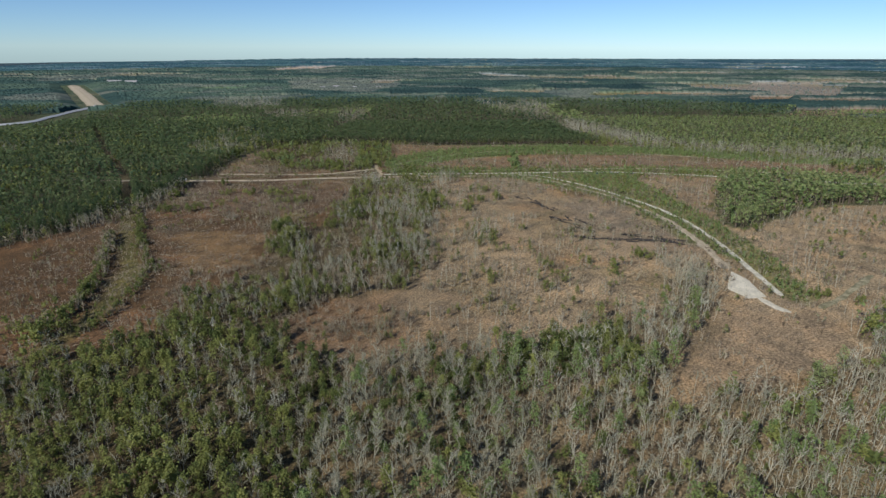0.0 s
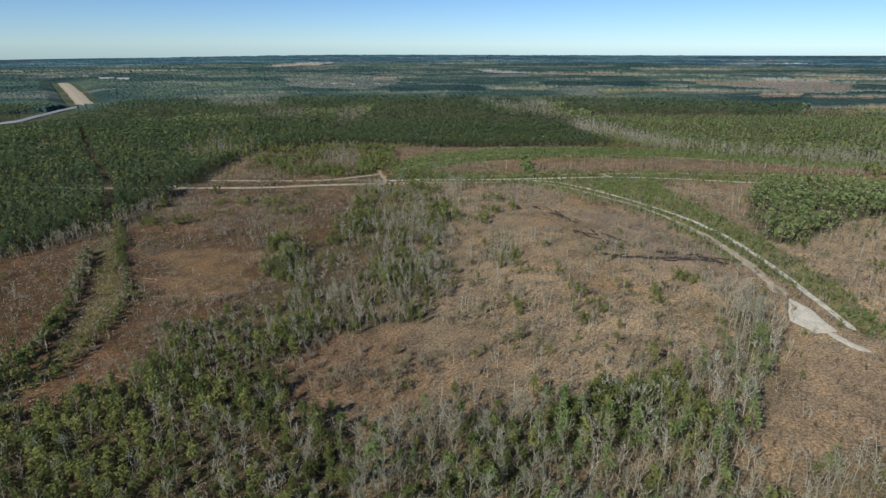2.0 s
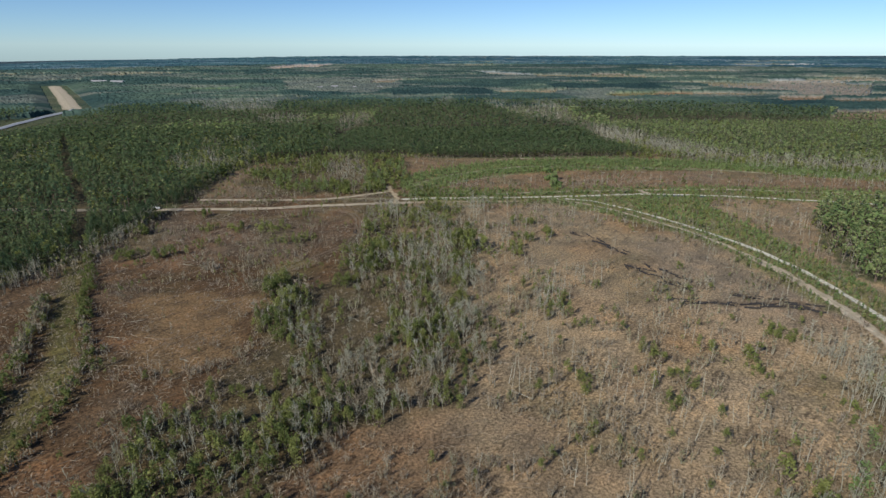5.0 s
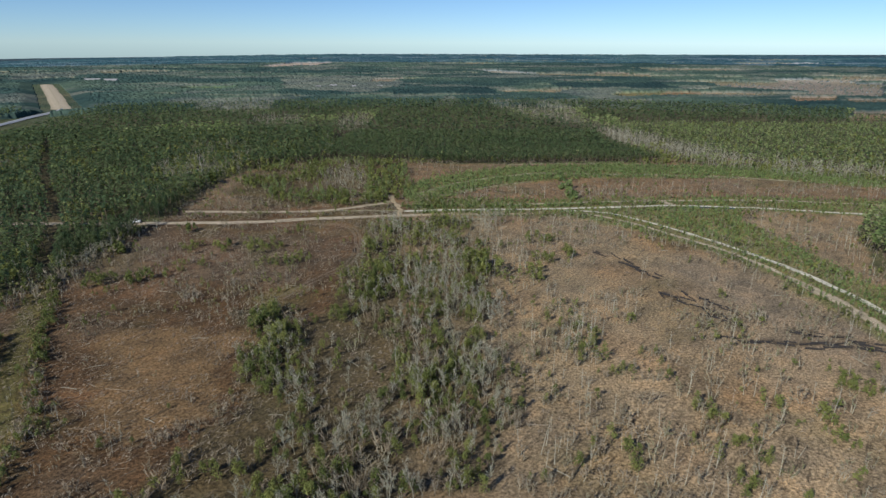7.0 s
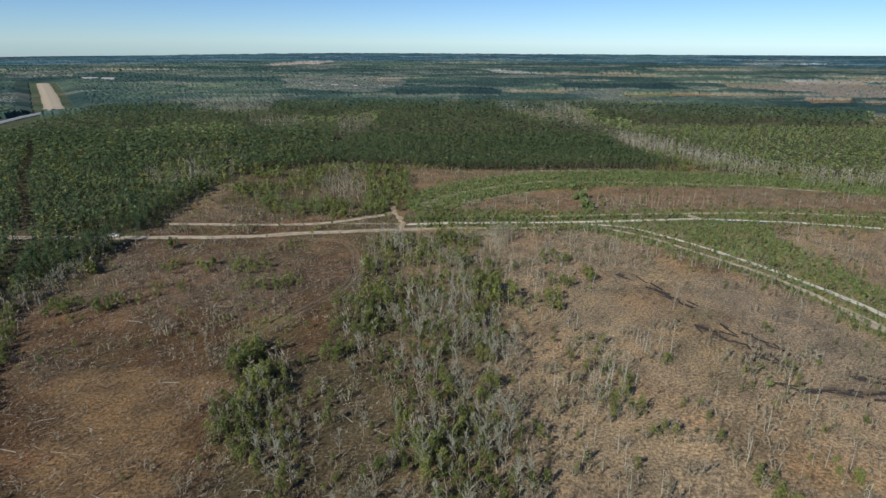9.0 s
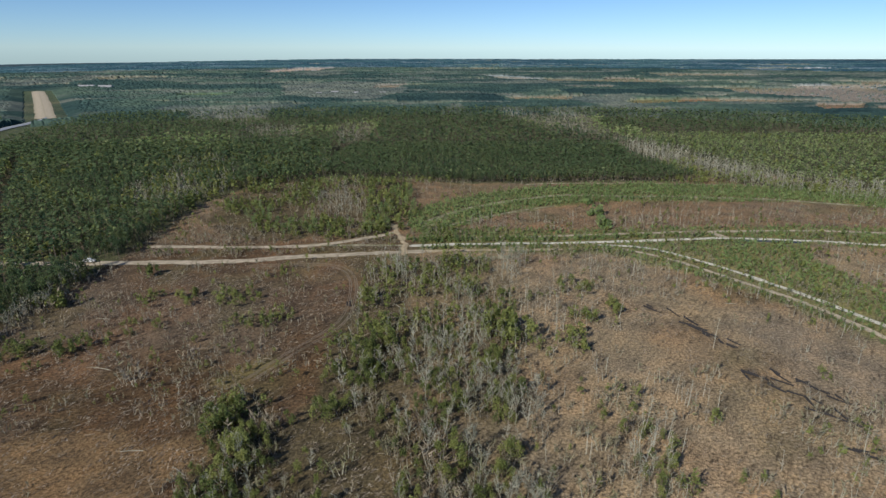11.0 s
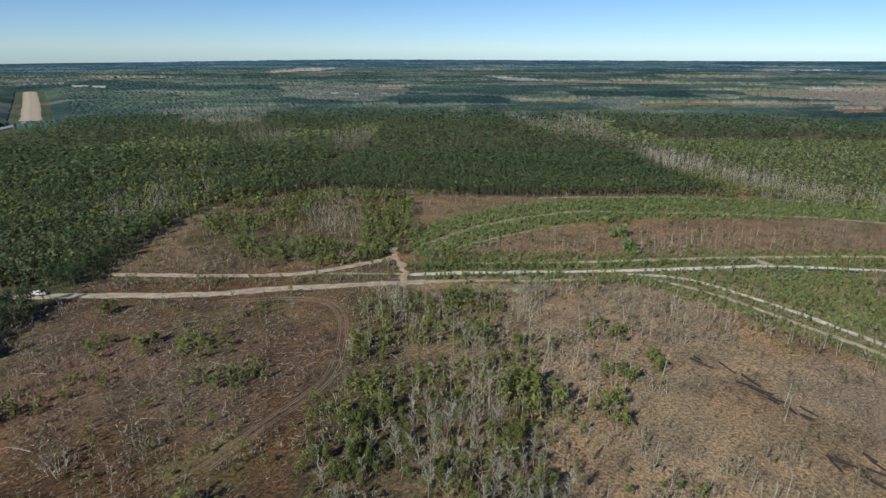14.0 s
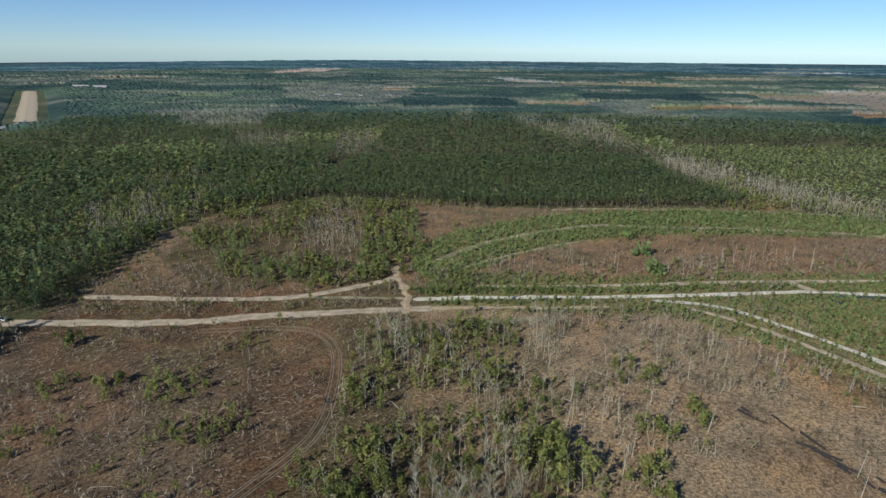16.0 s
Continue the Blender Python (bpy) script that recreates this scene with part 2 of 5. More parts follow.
ROW_GAP_A = [(-10, 472), (12, 494), (37, 509), (76, 524), (120, 519), (154, 518), (206, 507), (251, 489)]
ROW_GAP_C = [(60, 556), (84, 558), (140, 556), (195, 551), (232, 540)]
ROW_GAP_B = [(2, 462), (20, 476), (46, 491), (68, 500)]
HIGHWAY = [(-802, 1491), (-650, 1238), (-545, 1060), (-490, 968)]
COUNTY_ROAD = [(-490, 968), (-483, 933), (-480, 872), (-471, 804), (-466, 752), (-500, 715), (-640, 690), (-900, 670)]
FIREBREAK = [(-114, 168), (-111, 185), (-112, 205), (-119, 240), (-134, 269), (-153, 314), (-163, 335)]
FOREST_GAP = [(-163, 335), (-178, 372), (-197, 410), (-228, 462), (-263, 518), (-296, 580), (-340, 660)]

LEFT_FOREST = [(-225, 215), (-200, 262), (-178, 290), (-163, 325), (-158, 340), (-153, 394), (-150, 416), (-148, 446), (-146, 464), (-143, 517), (-133, 545), (-126, 562), (-100, 572), (-80, 590), (-90, 700), (-110, 900), (-110, 1100), (-1200, 1100), (-1200, 215)]
FORE_WOOD = [(-160, 40), (-150, 148), (-118, 158), (-88, 172), (-77, 213), (-30, 209), (-45, 180), (-40, 158), (5, 152), (48, 163), (80, 180), (103, 203), (113, 218), (119, 208), (100, 168), (72, 140), (66, 126), (110, 133), (136, 148), (149, 172), (175, 184), (230, 190), (230, 40)]
CENTRE_WOOD = [(-39, 402), (6, 408), (20, 390), (18, 350), (10, 304), (5, 275), (10, 262), (8, 237), (-4, 211), (-12, 203), (-80, 203), (-70, 229), (-61, 245), (-70, 280), (-78, 302), (-63, 306), (-50, 290), (-45, 316), (-46, 346), (-36, 366)]
CENTRE_GLADE = [(-57, 316), (-41, 308), (-23, 276), (-20, 240), (-39, 232), (-50, 275)]
CENTRE_CORE = [(-22, 398), (-18, 384), (-7, 340), (-6, 291), (-4, 268), (-6, 246), (-28, 215)]
NORTH_WOOD = [(-108, 446), (-126, 467), (-130, 507), (-126, 545), (-110, 582), (-22, 584), (-16, 542), (-19, 488), (-28, 466), (-30, 434), (-59, 445), (-80, 438)]
NORTH_GREY = [(-78, 489), (-73, 548), (-55, 562), (-44, 506), (-52, 466)]
PLANTATION = [(-80, 588), (-24, 582), (18, 564), (62, 561), (152, 562), (188, 566), (176, 615), (168, 640), (175, 712), (158, 758), (128, 828), (106, 914), (83, 1057), (35, 1169), (-43, 1113), (-54, 780), (-82, 658), (-92, 620)]
GREY_BAND = [(98, 1000), (139, 1017), (155, 947), (191, 1015), (214, 970), (200, 880), (190, 740), (208, 700), (225, 655), (236, 605), (245, 566), (265, 540), (310, 512), (430, 465), (520, 435), (520, 412), (420, 432), (300, 480), (255, 505), (225, 525), (203, 555), (190, 590), (180, 625), (180, 665), (178, 735), (154, 780), (135, 849), (117, 932)]
RIGHT_STAND = [(166, 292), (172, 280), (191, 291), (223, 315), (256, 326), (330, 330), (330, 372), (303, 370), (271, 400), (234, 396), (213, 385), (176, 323)]
YOUNG_FIELD = [(-14, 446), (-22, 464), (-20, 488), (9, 520), (66, 547), (152, 556), (250, 540), (330, 490), (420, 450), (420, 430), (320, 455), (221, 500), (130, 508), (85, 504), (41, 487), (4, 458)]
ROAD_VERGE = [(-15, 423), (-15, 460), (8, 456), (60, 449), (140, 452), (215, 448), (330, 418), (330, 380), (211, 410), (171, 420), (160, 400), (165, 300), (160, 230), (150, 190), (140, 193), (143, 235), (134, 262), (132, 300), (128, 330), (118, 352), (98, 384), (70, 414), (30, 416)]
RIGHT_GREEN = [(205, 740), (231, 784), (323, 780), (489, 763), (560, 761), (900, 740), (900, 450), (600, 430), (430, 468), (312, 515), (268, 543), (248, 570), (240, 620), (228, 680)]
RIGHT_PINES = [(263, 995), (439, 999), (572, 996), (585, 903), (524, 806), (485, 765), (425, 772), (325, 787), (236, 802), (198, 832)]
SE_CLEARING = [(72, 142), (95, 172), (122, 186), (147, 184), (145, 166), (132, 148), (110, 138), (84, 132)]
ORANGE_PATCH = [(-119, 284), (-93, 297), (-72, 290), (-69, 262), (-66, 244), (-85, 230), (-102, 247)]
BURN_LINES = [[(67, 355), (71, 346), (76, 335), (82, 323)], [(78, 313), (82, 302), (88, 290), (93, 281)], [(86, 310), (91, 301), (97, 290)], [(85, 273), (101, 268), (116, 267), (128, 258)], [(108, 276), (131, 266)]]
# evergreen clumps: place, spread, number, kind, sizes
CLUMPS = [
    (-36, 365, 3, 9, "evergreen_tree", 0.5, 0.8), (-2, 397, 5, 16, "evergreen_tree", 0.5, 0.9), (3, 376, 5, 14, "evergreen_tree", 0.5, 0.9),
    (-31, 331, 6, 22, "evergreen_tree", 0.5, 1.0), (-41, 332, 4, 9, "evergreen_tree", 0.4, 0.7), (10, 336, 6, 30, "evergreen_tree", 0.7, 1.15),
    (48, 372, 3, 8, "evergreen_shrub", 0.8, 1.2), (41, 375, 3, 8, "evergreen_shrub", 0.8, 1.3), (53, 350, 3, 9, "evergreen_shrub", 0.9, 1.4),
    (41, 344, 4, 12, "evergreen_shrub", 0.8, 1.3), (32, 329, 4, 14, "evergreen_shrub", 0.8, 1.4), (-102, 372, 5, 16, "evergreen_shrub", 0.7, 1.2),
    (-88, 369, 5, 16, "evergreen_shrub", 0.7, 1.2), (-71, 349, 4, 12, "evergreen_shrub", 0.6, 1.1), (-65, 354, 4, 10, "evergreen_shrub", 0.6, 1.1),
    (-125, 398, 2, 5, "evergreen_shrub", 0.8, 1.3), (-72, 396, 7, 14, "evergreen_shrub", 0.5, 0.9), (-137, 332, 7, 22, "evergreen_shrub", 0.7, 1.2),
    (-66, 292, 4, 18, "evergreen_tree", 0.6, 1.0), (-60, 278, 4, 14, "evergreen_tree", 0.6, 1.0), (-62, 262, 4, 12, "evergreen_tree", 0.5, 0.9),
    (105, 242, 4, 18, "evergreen_shrub", 0.5, 0.8), (84, 220, 3, 9, "evergreen_shrub", 0.5, 0.9), (52, 210, 3, 7, "evergreen_shrub", 0.7, 1.2),
    (75, 237, 3, 6, "evergreen_shrub", 0.7, 1.1), (34, 265, 5, 10, "evergreen_tree", 0.5, 0.8), (57, 234, 3, 6, "evergreen_shrub", 0.8, 1.2),
    (32, 218, 3, 6, "evergreen_shrub", 0.8, 1.2), (85, 233, 3, 6, "evergreen_shrub", 0.7, 1.2), (-115, 345, 5, 10, "evergreen_shrub", 0.5, 0.9),
    (156, 196, 5, 34, "evergreen_shrub", 0.5, 0.9), (-32, 309, 5, 14, "evergreen_tree", 0.5, 0.85), (-41, 292, 4, 9, "evergreen_tree", 0.5, 0.8),
    (-16, 247, 6, 18, "evergreen_tree", 0.6, 1.0), (60, 162, 7, 26, "evergreen_tree", 0.7, 1.1), (45, 158, 6, 20, "evergreen_tree", 0.7, 1.1),
    (12, 144, 7, 20, "evergreen_tree", 0.7, 1.1), (31, 152, 5, 14, "evergreen_tree", 0.7, 1.1), (-118, 176, 8, 26, "evergreen_tree", 0.6, 1.0),
    (-118, 371, 4, 12, "evergreen_shrub", 0.6, 1.1), (-80, 367, 4, 10, "evergreen_shrub", 0.6, 1.0), (-78, 350, 4, 10, "evergreen_shrub", 0.6, 1.0),
    (-106, 353, 4, 9, "evergreen_shrub", 0.5, 0.9), (-124, 332, 4, 14, "evergreen_shrub", 0.7, 1.3), (-99, 315, 3, 8, "dry_brush", 1.0, 1.6),
    (-85, 324, 3, 8, "dry_brush", 1.0, 1.5), (-147, 369, 5, 16, "evergreen_shrub", 0.7, 1.3), (88, 504, 2.5, 14, "young_pine", 1.2, 1.9),
    (85, 478, 2.5, 12, "young_pine", 1.2, 1.9), (83, 455, 3, 18, "young_pine", 1.2, 2.0), (103, 245, 3, 16, "evergreen_shrub", 0.6, 0.9),
    (60, 219, 4, 10, "evergreen_shrub", 0.6, 1.0), (38, 279, 4, 8, "evergreen_shrub", 0.8, 1.3), (38, 279, 5, 14, "snag", 0.8, 1.1),
    (34, 266, 6, 16, "bare_tree", 0.5, 0.75), (25, 402, 6, 26, "bare_tree", 0.6, 0.95), (20, 385, 5, 16, "bare_tree", 0.5, 0.85), (-25, 396, 6, 16, "bare_tree", 0.5, 0.8),
    (8, 290, 6, 12, "bare_tree", 0.45, 0.7), (55, 295, 6, 10, "snag", 0.6, 1.0), (112, 225, 8, 40, "bare_tree", 0.5, 0.8), (108, 205, 7, 30, "bare_tree", 0.5, 0.8),
]
FAR_FIELDS, FAR_GREY, FAR_DARK = [], [], []


def far_field(colour, *corners):
    FAR_FIELDS.append((list(corners), colour))


far_field((0.26, 0.2, 0.12), (379, 819), (435, 828), (393, 757), (367, 748))
far_field((0.2, 0.18, 0.09), (232, 802), (380, 788), (372, 770), (233, 784))
far_field((0.27, 0.19, 0.125), (594, 897), (900, 890), (860, 800), (522, 802))
far_field((0.3, 0.19, 0.12), (662, 1134), (744, 1131), (664, 1022), (596, 1024))
far_field((0.28, 0.2, 0.14), (720, 1078), (900, 1070), (860, 1003), (666, 1004))
far_field((0.2, 0.18, 0.085), (378, 1224), (481, 1236), (439, 1139), (350, 1142))
far_field((0.26, 0.17, 0.095), (481, 1236), (553, 1234), (500, 1137), (439, 1139))
far_field((0.27, 0.24, 0.2), (679, 1474), (906, 1510), (1111, 1468), (809, 1097), (760, 1140), (735, 1250), (650, 1330))
far_field((0.42, 0.38, 0.31), (948, 1646), (1500, 1640), (1450, 1530), (892, 1532))
far_field((0.36, 0.26, 0.18), (577, 2004), (687, 2005), (640, 1870), (539, 1869))
far_field((0.3, 0.25, 0.16), (164, 1298), (290, 1325), (265, 1203), (161, 1204))
far_field((0.35, 0.28, 0.2), (-106, 1676), (-27, 1701), (-33, 1563), (-92, 1543))
far_field((0.4, 0.38, 0.32), (208, 2158), (295, 2157), (389, 1968), (351, 1870), (261, 1934))
far_field((0.5, 0.4, 0.32), (-572, 2553), (-525, 2970), (-326, 3041), (-371, 2605), (-504, 2381))
far_field((0.14, 0.2, 0.08), (-470, 1330), (-380, 1330), (-360, 1400), (-470, 1400))
far_field((0.33, 0.28, 0.2), (800, 2300), (1150, 2330), (1250, 2150), (820, 2120))
far_field((0.55, 0.5, 0.44), (1500, 2900), (1900, 2900), (1860, 2700), (1480, 2700))
far_field((0.3, 0.25, 0.17), (330, 1610), (480, 1640), (470, 1560), (340, 1540))
FAR_GREY.append([(26, 993), (42, 1121), (66, 1131), (66, 991)])
FAR_GREY.append([(44, 878), (56, 934), (84, 919), (78, 877)])
FAR_GREY.append([(-99, 845), (-66, 868), (-55, 777), (-72, 722), (-93, 732)])
FAR_GREY.append([(-298, 931), (-328, 1087), (-239, 1128), (-182, 927), (-228, 874)])
FAR_GREY.append([(-195, 772), (-204, 861), (-140, 846), (-128, 771)])
FAR_GREY.append([(-89, 635), (-90, 687), (-77, 600), (-70, 525), (-82, 540)])
FAR_GREY.append([(-312, 1601), (-196, 1779), (-42, 1699), (-20, 1436), (-87, 1222), (-250, 1279)])
FAR_GREY.append([(399, 1517), (415, 1388), (395, 1238), (340, 1160), (300, 1080), (330, 1190), (373, 1388)])
FAR_GREY.append([(-363, 640), (-330, 620), (-289, 530), (-310, 520)])
FAR_DARK.append([(549, 1065), (616, 1064), (577, 951), (520, 970)])
FAR_DARK.append([(649, 1073), (709, 1072), (632, 967), (580, 969)])
FAR_DARK.append([(300, 1460), (560, 1450), (540, 1300), (290, 1330)])
FAR_DARK.append([(-40, 1320), (150, 1330), (150, 1180), (-40, 1180)])

# ---- mesh helpers ----


class Geo:
    """Triangles of one thing, with a material index each."""

    def __init__(self):
        self.v, self.f, self.m, self.n = [], [], [], 0

    def add(self, v, f, mat):
        v, f = np.asarray(v, float).reshape(-1, 3), np.asarray(f, int).reshape(-1, 3)
        self.v.append(v)
        self.f.append(f + self.n)
        self.m.append(np.full(len(f), mat))
        self.n += len(v)

    def tube(self, pts, radii, sides, mat):
        pts = np.asarray(pts, float)
        rings = []
        for i, p in enumerate(pts):
            d = pts[min(i + 1, len(pts) - 1)] - pts[max(i - 1, 0)]
            d = d / (np.linalg.norm(d) + 1e-9)
            a = np.cross(d, (0.3, 1, 0.1))
            a = a / (np.linalg.norm(a) + 1e-9)
            c = np.cross(d, a)
            ang = np.arange(sides) * 2 * np.pi / sides
            rings.append(p + radii[i] * (np.cos(ang)[:, None] * a + np.sin(ang)[:, None] * c))
        f = []
        for i in range(len(pts) - 1):
            for k in range(sides):
                a, b = i * sides + k, i * sides + (k + 1) % sides
                f += [(a, b, b + sides), (a, b + sides, a + sides)]
        self.add(np.vstack(rings), f, mat)

    def slivers(self, p, d, length, width, mat, r):
        """Thin pointed triangles from p along d."""
        p, d = np.asarray(p), np.asarray(d)
        d = d / (np.linalg.norm(d, axis=1, keepdims=True) + 1e-9)
        side = np.cross(d, r.normal(size=d.shape))
        side = side / (np.linalg.norm(side, axis=1, keepdims=True) + 1e-9) * np.reshape(width, (-1, 1)) / 2
        v = np.stack([p - side, p + side, p + d * np.reshape(length, (-1, 1))], 1).reshape(-1, 3)
        self.add(v, np.arange(len(v)).reshape(-1, 3), mat)

    def leaves(self, c, size, mat, r, up=0.5):
        """Leaf clusters: one free triangle each, facing mostly outwards and up."""
        c = np.asarray(c)
        nrm = r.normal(size=c.shape)
        nrm[:, 2] = np.abs(nrm[:, 2]) + up
        nrm /= np.linalg.norm(nrm, axis=1, keepdims=True)
        a = np.cross(nrm, r.normal(size=c.shape))
        a /= np.linalg.norm(a, axis=1, keepdims=True) + 1e-9
        b = np.cross(nrm, a)
        s = np.reshape(size, (-1, 1)) * r.uniform(0.7, 1.3, (len(c), 1))
        v = np.stack([c + a * s * 0.62, c - a * s * 0.35 + b * s * 0.5, c - a * s * 0.35 - b * s * 0.5], 1).reshape(-1, 3)
        self.add(v, np.arange(len(v)).reshape(-1, 3), mat)

    def arrays(self):
        return np.vstack(self.v), np.vstack(self.f), np.concatenate(self.m)


def mesh_from(name, v, f, mats, mi=None, attrs=(), smooth=False):
    me = bpy.data.meshes.new(name)
    f = np.asarray(f, np.int32)
    k = f.shape[1]
    me.vertices.add(len(v))
    me.vertices.foreach_set("co", np.asarray(v, np.float32).ravel())
    me.loops.add(f.size)
    me.loops.foreach_set("vertex_index", f.ravel())
    me.polygons.add(len(f))
    me.polygons.foreach_set("loop_start", np.arange(len(f), dtype=np.int32) * k)
    if mi is not None:
        me.polygons.foreach_set("material_index", np.asarray(mi, np.int32))
    for m in mats:
        me.materials.append(m)
    for an, kind, val in attrs:
        at = me.attributes.new(an, kind, "POINT")
        at.data.foreach_set("color" if kind == "FLOAT_COLOR" else "value", np.asarray(val, np.float32).ravel())
    me.update(calc_edges=True)
    me.polygons.foreach_set("use_smooth", np.full(len(f), smooth))
    return me


def part(name, me, parent, label=""):
    ob = new(name, me)
    ob.parent = parent
    return tagged(ob, label)


# ---- ground ----


def stretched(lo, hi, fine_lo, fine_hi, step, grow):
    out = list(np.arange(fine_lo, fine_hi + step, step))
    s, x = step, out[-1]
    while x < hi:
        s *= grow
        x += s
        out.append(min(x, hi))
    s, x, left = step, fine_lo, []
    while x > lo:
        s *= grow
        x -= s
        left.append(max(x, lo))
    return np.array(left[::-1] + out)


def blend(base, mask, colour):
    k = np.clip(mask, 0, 1)[:, None]
    return base * (1 - k) + np.array(colour) * k


def far_cover(x, y):
    """Height and colour of the far woods and fields."""
    n1, n2, n3 = fbm(x * 0.5, y, 200, 21), fbm(x * 0.6, y, 95, 31), vnoise(x, y, 60, 41)
    h = 7.5 + 3 * (n3 - 0.5)
    col = np.tile(np.array((0.052, 0.082, 0.052)), (len(x), 1))
    col = blend(col, np.clip((n1 - 0.5) * 9, 0, 1), (0.09, 0.122, 0.066))
    greyw = np.clip((n2 - 0.56) * 14, 0, 1) * (0.35 + 0.65 * vnoise(x, y, 22, 33))
    for poly in FAR_GREY:
        greyw = np.maximum(greyw, rough(poly, x, y, 16, 40) * (0.5 + 0.5 * vnoise(x, y, 18, 34)))
    dark = np.zeros(len(x))
    for poly in FAR_DARK:
        dark = np.maximum(dark, 1.0 * rough(poly, x, y, 8, 50))
    col = blend(col, dark, (0.04, 0.066, 0.045))
    greyw = greyw * (1 - dark)
    col = blend(col, greyw * 0.85, (0.205, 0.195, 0.115))
    h = h - greyw * 2
    band = fbm(x * 0.34, y, 105, 61)
    field = (band > np.where(x > 250, 0.6, np.where(x > -150, 0.66, 0.71)) + np.where(np.hypot(x, y) > 2900, 0.03, 0)) & (y > 1150) & (dark < 0.5)
    tone = vnoise(x, y, 140, 71)[:, None]
    fcol = np.array((0.33, 0.265, 0.18)) * (1 - tone) + np.array((0.22, 0.22, 0.13)) * tone
    col = np.where(field[:, None], fcol, col)
    h = np.where(field, 0.5, h)
    for poly, fc in FAR_FIELDS:
        k = rough(poly, x, y, 14, 45, 90)
        col, h = blend(col, k * 1.0, fc), np.where(k, 0.5, h)
    return h, col


def build_ground():
    xs = stretched(-4900, 4900, -200, 240, 3.0, 1.12)
    ys = stretched(-4900, 4900, 70, 580, 3.0, 1.12)
    X, Y = np.meshgrid(xs, ys)
    x, y = X.ravel(), Y.ravel()
    z = relief(x, y)
    col = np.tile(np.array((0.12, 0.076, 0.041)), (len(x), 1))
    col = blend(col, np.clip((x + 45) / 45, 0, 1) * np.clip((440 - y) / 20, 0, 1), (0.325, 0.252, 0.155))
    col = blend(col, np.clip((y - 430) / 15, 0, 1), (0.235, 0.165, 0.1))
    col = blend(col, np.clip((fbm(x, y, 50, 11) - 0.45) * 5, 0, 1) * 0.35, (0.24, 0.2, 0.15))
    col = blend(col, np.clip((fbm(x, y, 36, 15) - 0.52) * 7, 0, 1) * np.where(x > 0, 0.25, 0.45), (0.25, 0.145, 0.08))
    col = blend(col, np.clip((fbm(x, y, 28, 17) - 0.58) * 7, 0, 1) * 0.5, (0.15, 0.135, 0.065))
    col = blend(col, np.clip((x - 5) / 40, 0, 1) * np.clip((330 - y) / 60, 0, 1) * np.clip((fbm(x, y, 34, 19) - 0.3) * 4, 0, 1) * 0.7, (0.42, 0.325, 0.212))
    col = blend(col, np.clip((x - 5) / 40, 0, 1) * np.clip((fbm(x, y, 24, 23) - 0.58) * 8, 0, 1) * 0.32, (0.33, 0.2, 0.1))
    # cleared and burnt ground
    col = blend(col, rough(ORANGE_PATCH, x, y, 10) * 0.85, (0.23, 0.155, 0.082))
    col = blend(col, rough(SE_CLEARING, x, y, 6) * 0.8, (0.34, 0.255, 0.165))
    greyzone = np.clip(1 - near_line([(-120, 370), (-70, 370)], x, y) / 50, 0, 1)
    col = blend(col, greyzone * 0.35, (0.14, 0.115, 0.095))
    col = blend(col, np.clip(1.2 - near_line([(105, 330), (110, 290), (125, 270)], x, y) / 26, 0, 1) * 0.4, (0.22, 0.19, 0.165))
    for bl in BURN_LINES:
        d = near_line(bl, x, y) + (fbm(x, y, 9, 77) - 0.5) * 5
        col = blend(col, np.clip(1.2 - d / 1.3, 0, 1) * 0.75, (0.05, 0.043, 0.04))
    col = blend(col, np.clip(1.5 - near_line([(-72, 312), (-63, 321)], x, y) / 4, 0, 1) * 0.8, (0.24, 0.2, 0.085))
    # litter under the woods
    col = blend(col, np.clip((y - 572) / 12, 0, 1), (0.1, 0.1, 0.056))
    for poly in (LEFT_FOREST, PLANTATION, RIGHT_STAND, RIGHT_GREEN, RIGHT_PINES):
        col = blend(col, rough(poly, x, y, 4) * 0.9, (0.085, 0.098, 0.05))
    col = blend(col, rough(GREY_BAND, x, y, 10, 40) * 0.9, (0.115, 0.115, 0.07))
    for poly in (FORE_WOOD, CENTRE_WOOD, NORTH_WOOD):
        col = blend(col, rough(poly, x, y, 6) * np.where(x < -20, 0.85, 0.4), (0.11, 0.092, 0.052))
    for poly in (YOUNG_FIELD, ROAD_VERGE):
        col = blend(col, rough(poly, x, y, 4.5, 10) * 0.72, (0.19, 0.2, 0.08))
    col = blend(col, np.clip(1.6 - near_line(FIREBREAK, x, y) / 3.2, 0, 1) * 0.85, (0.15, 0.145, 0.055))
    col = blend(col, np.clip(1.4 - near_line(FOREST_GAP, x, y) / 4, 0, 1) * 0.8, (0.12, 0.095, 0.06))
    fh, fcol = far_cover(x, y)
    # beyond 4 km the cover fades to the backdrop's haze blue, painted in
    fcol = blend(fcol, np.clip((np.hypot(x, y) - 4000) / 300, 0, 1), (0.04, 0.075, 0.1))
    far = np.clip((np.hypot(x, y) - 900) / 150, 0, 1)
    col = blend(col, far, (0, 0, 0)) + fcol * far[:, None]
    w, hgt = len(xs), len(ys)
    idx = np.arange(w * hgt).reshape(hgt, w)
    f = np.stack([idx[:-1, :-1], idx[:-1, 1:], idx[1:, 1:], idx[1:, :-1]], -1).reshape(-1, 4)
    rgba = np.hstack([col, np.ones((len(col), 1))])
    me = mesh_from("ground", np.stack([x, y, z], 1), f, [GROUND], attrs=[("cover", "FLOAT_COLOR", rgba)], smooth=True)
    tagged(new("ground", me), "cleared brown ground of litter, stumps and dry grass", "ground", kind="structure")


build_ground()


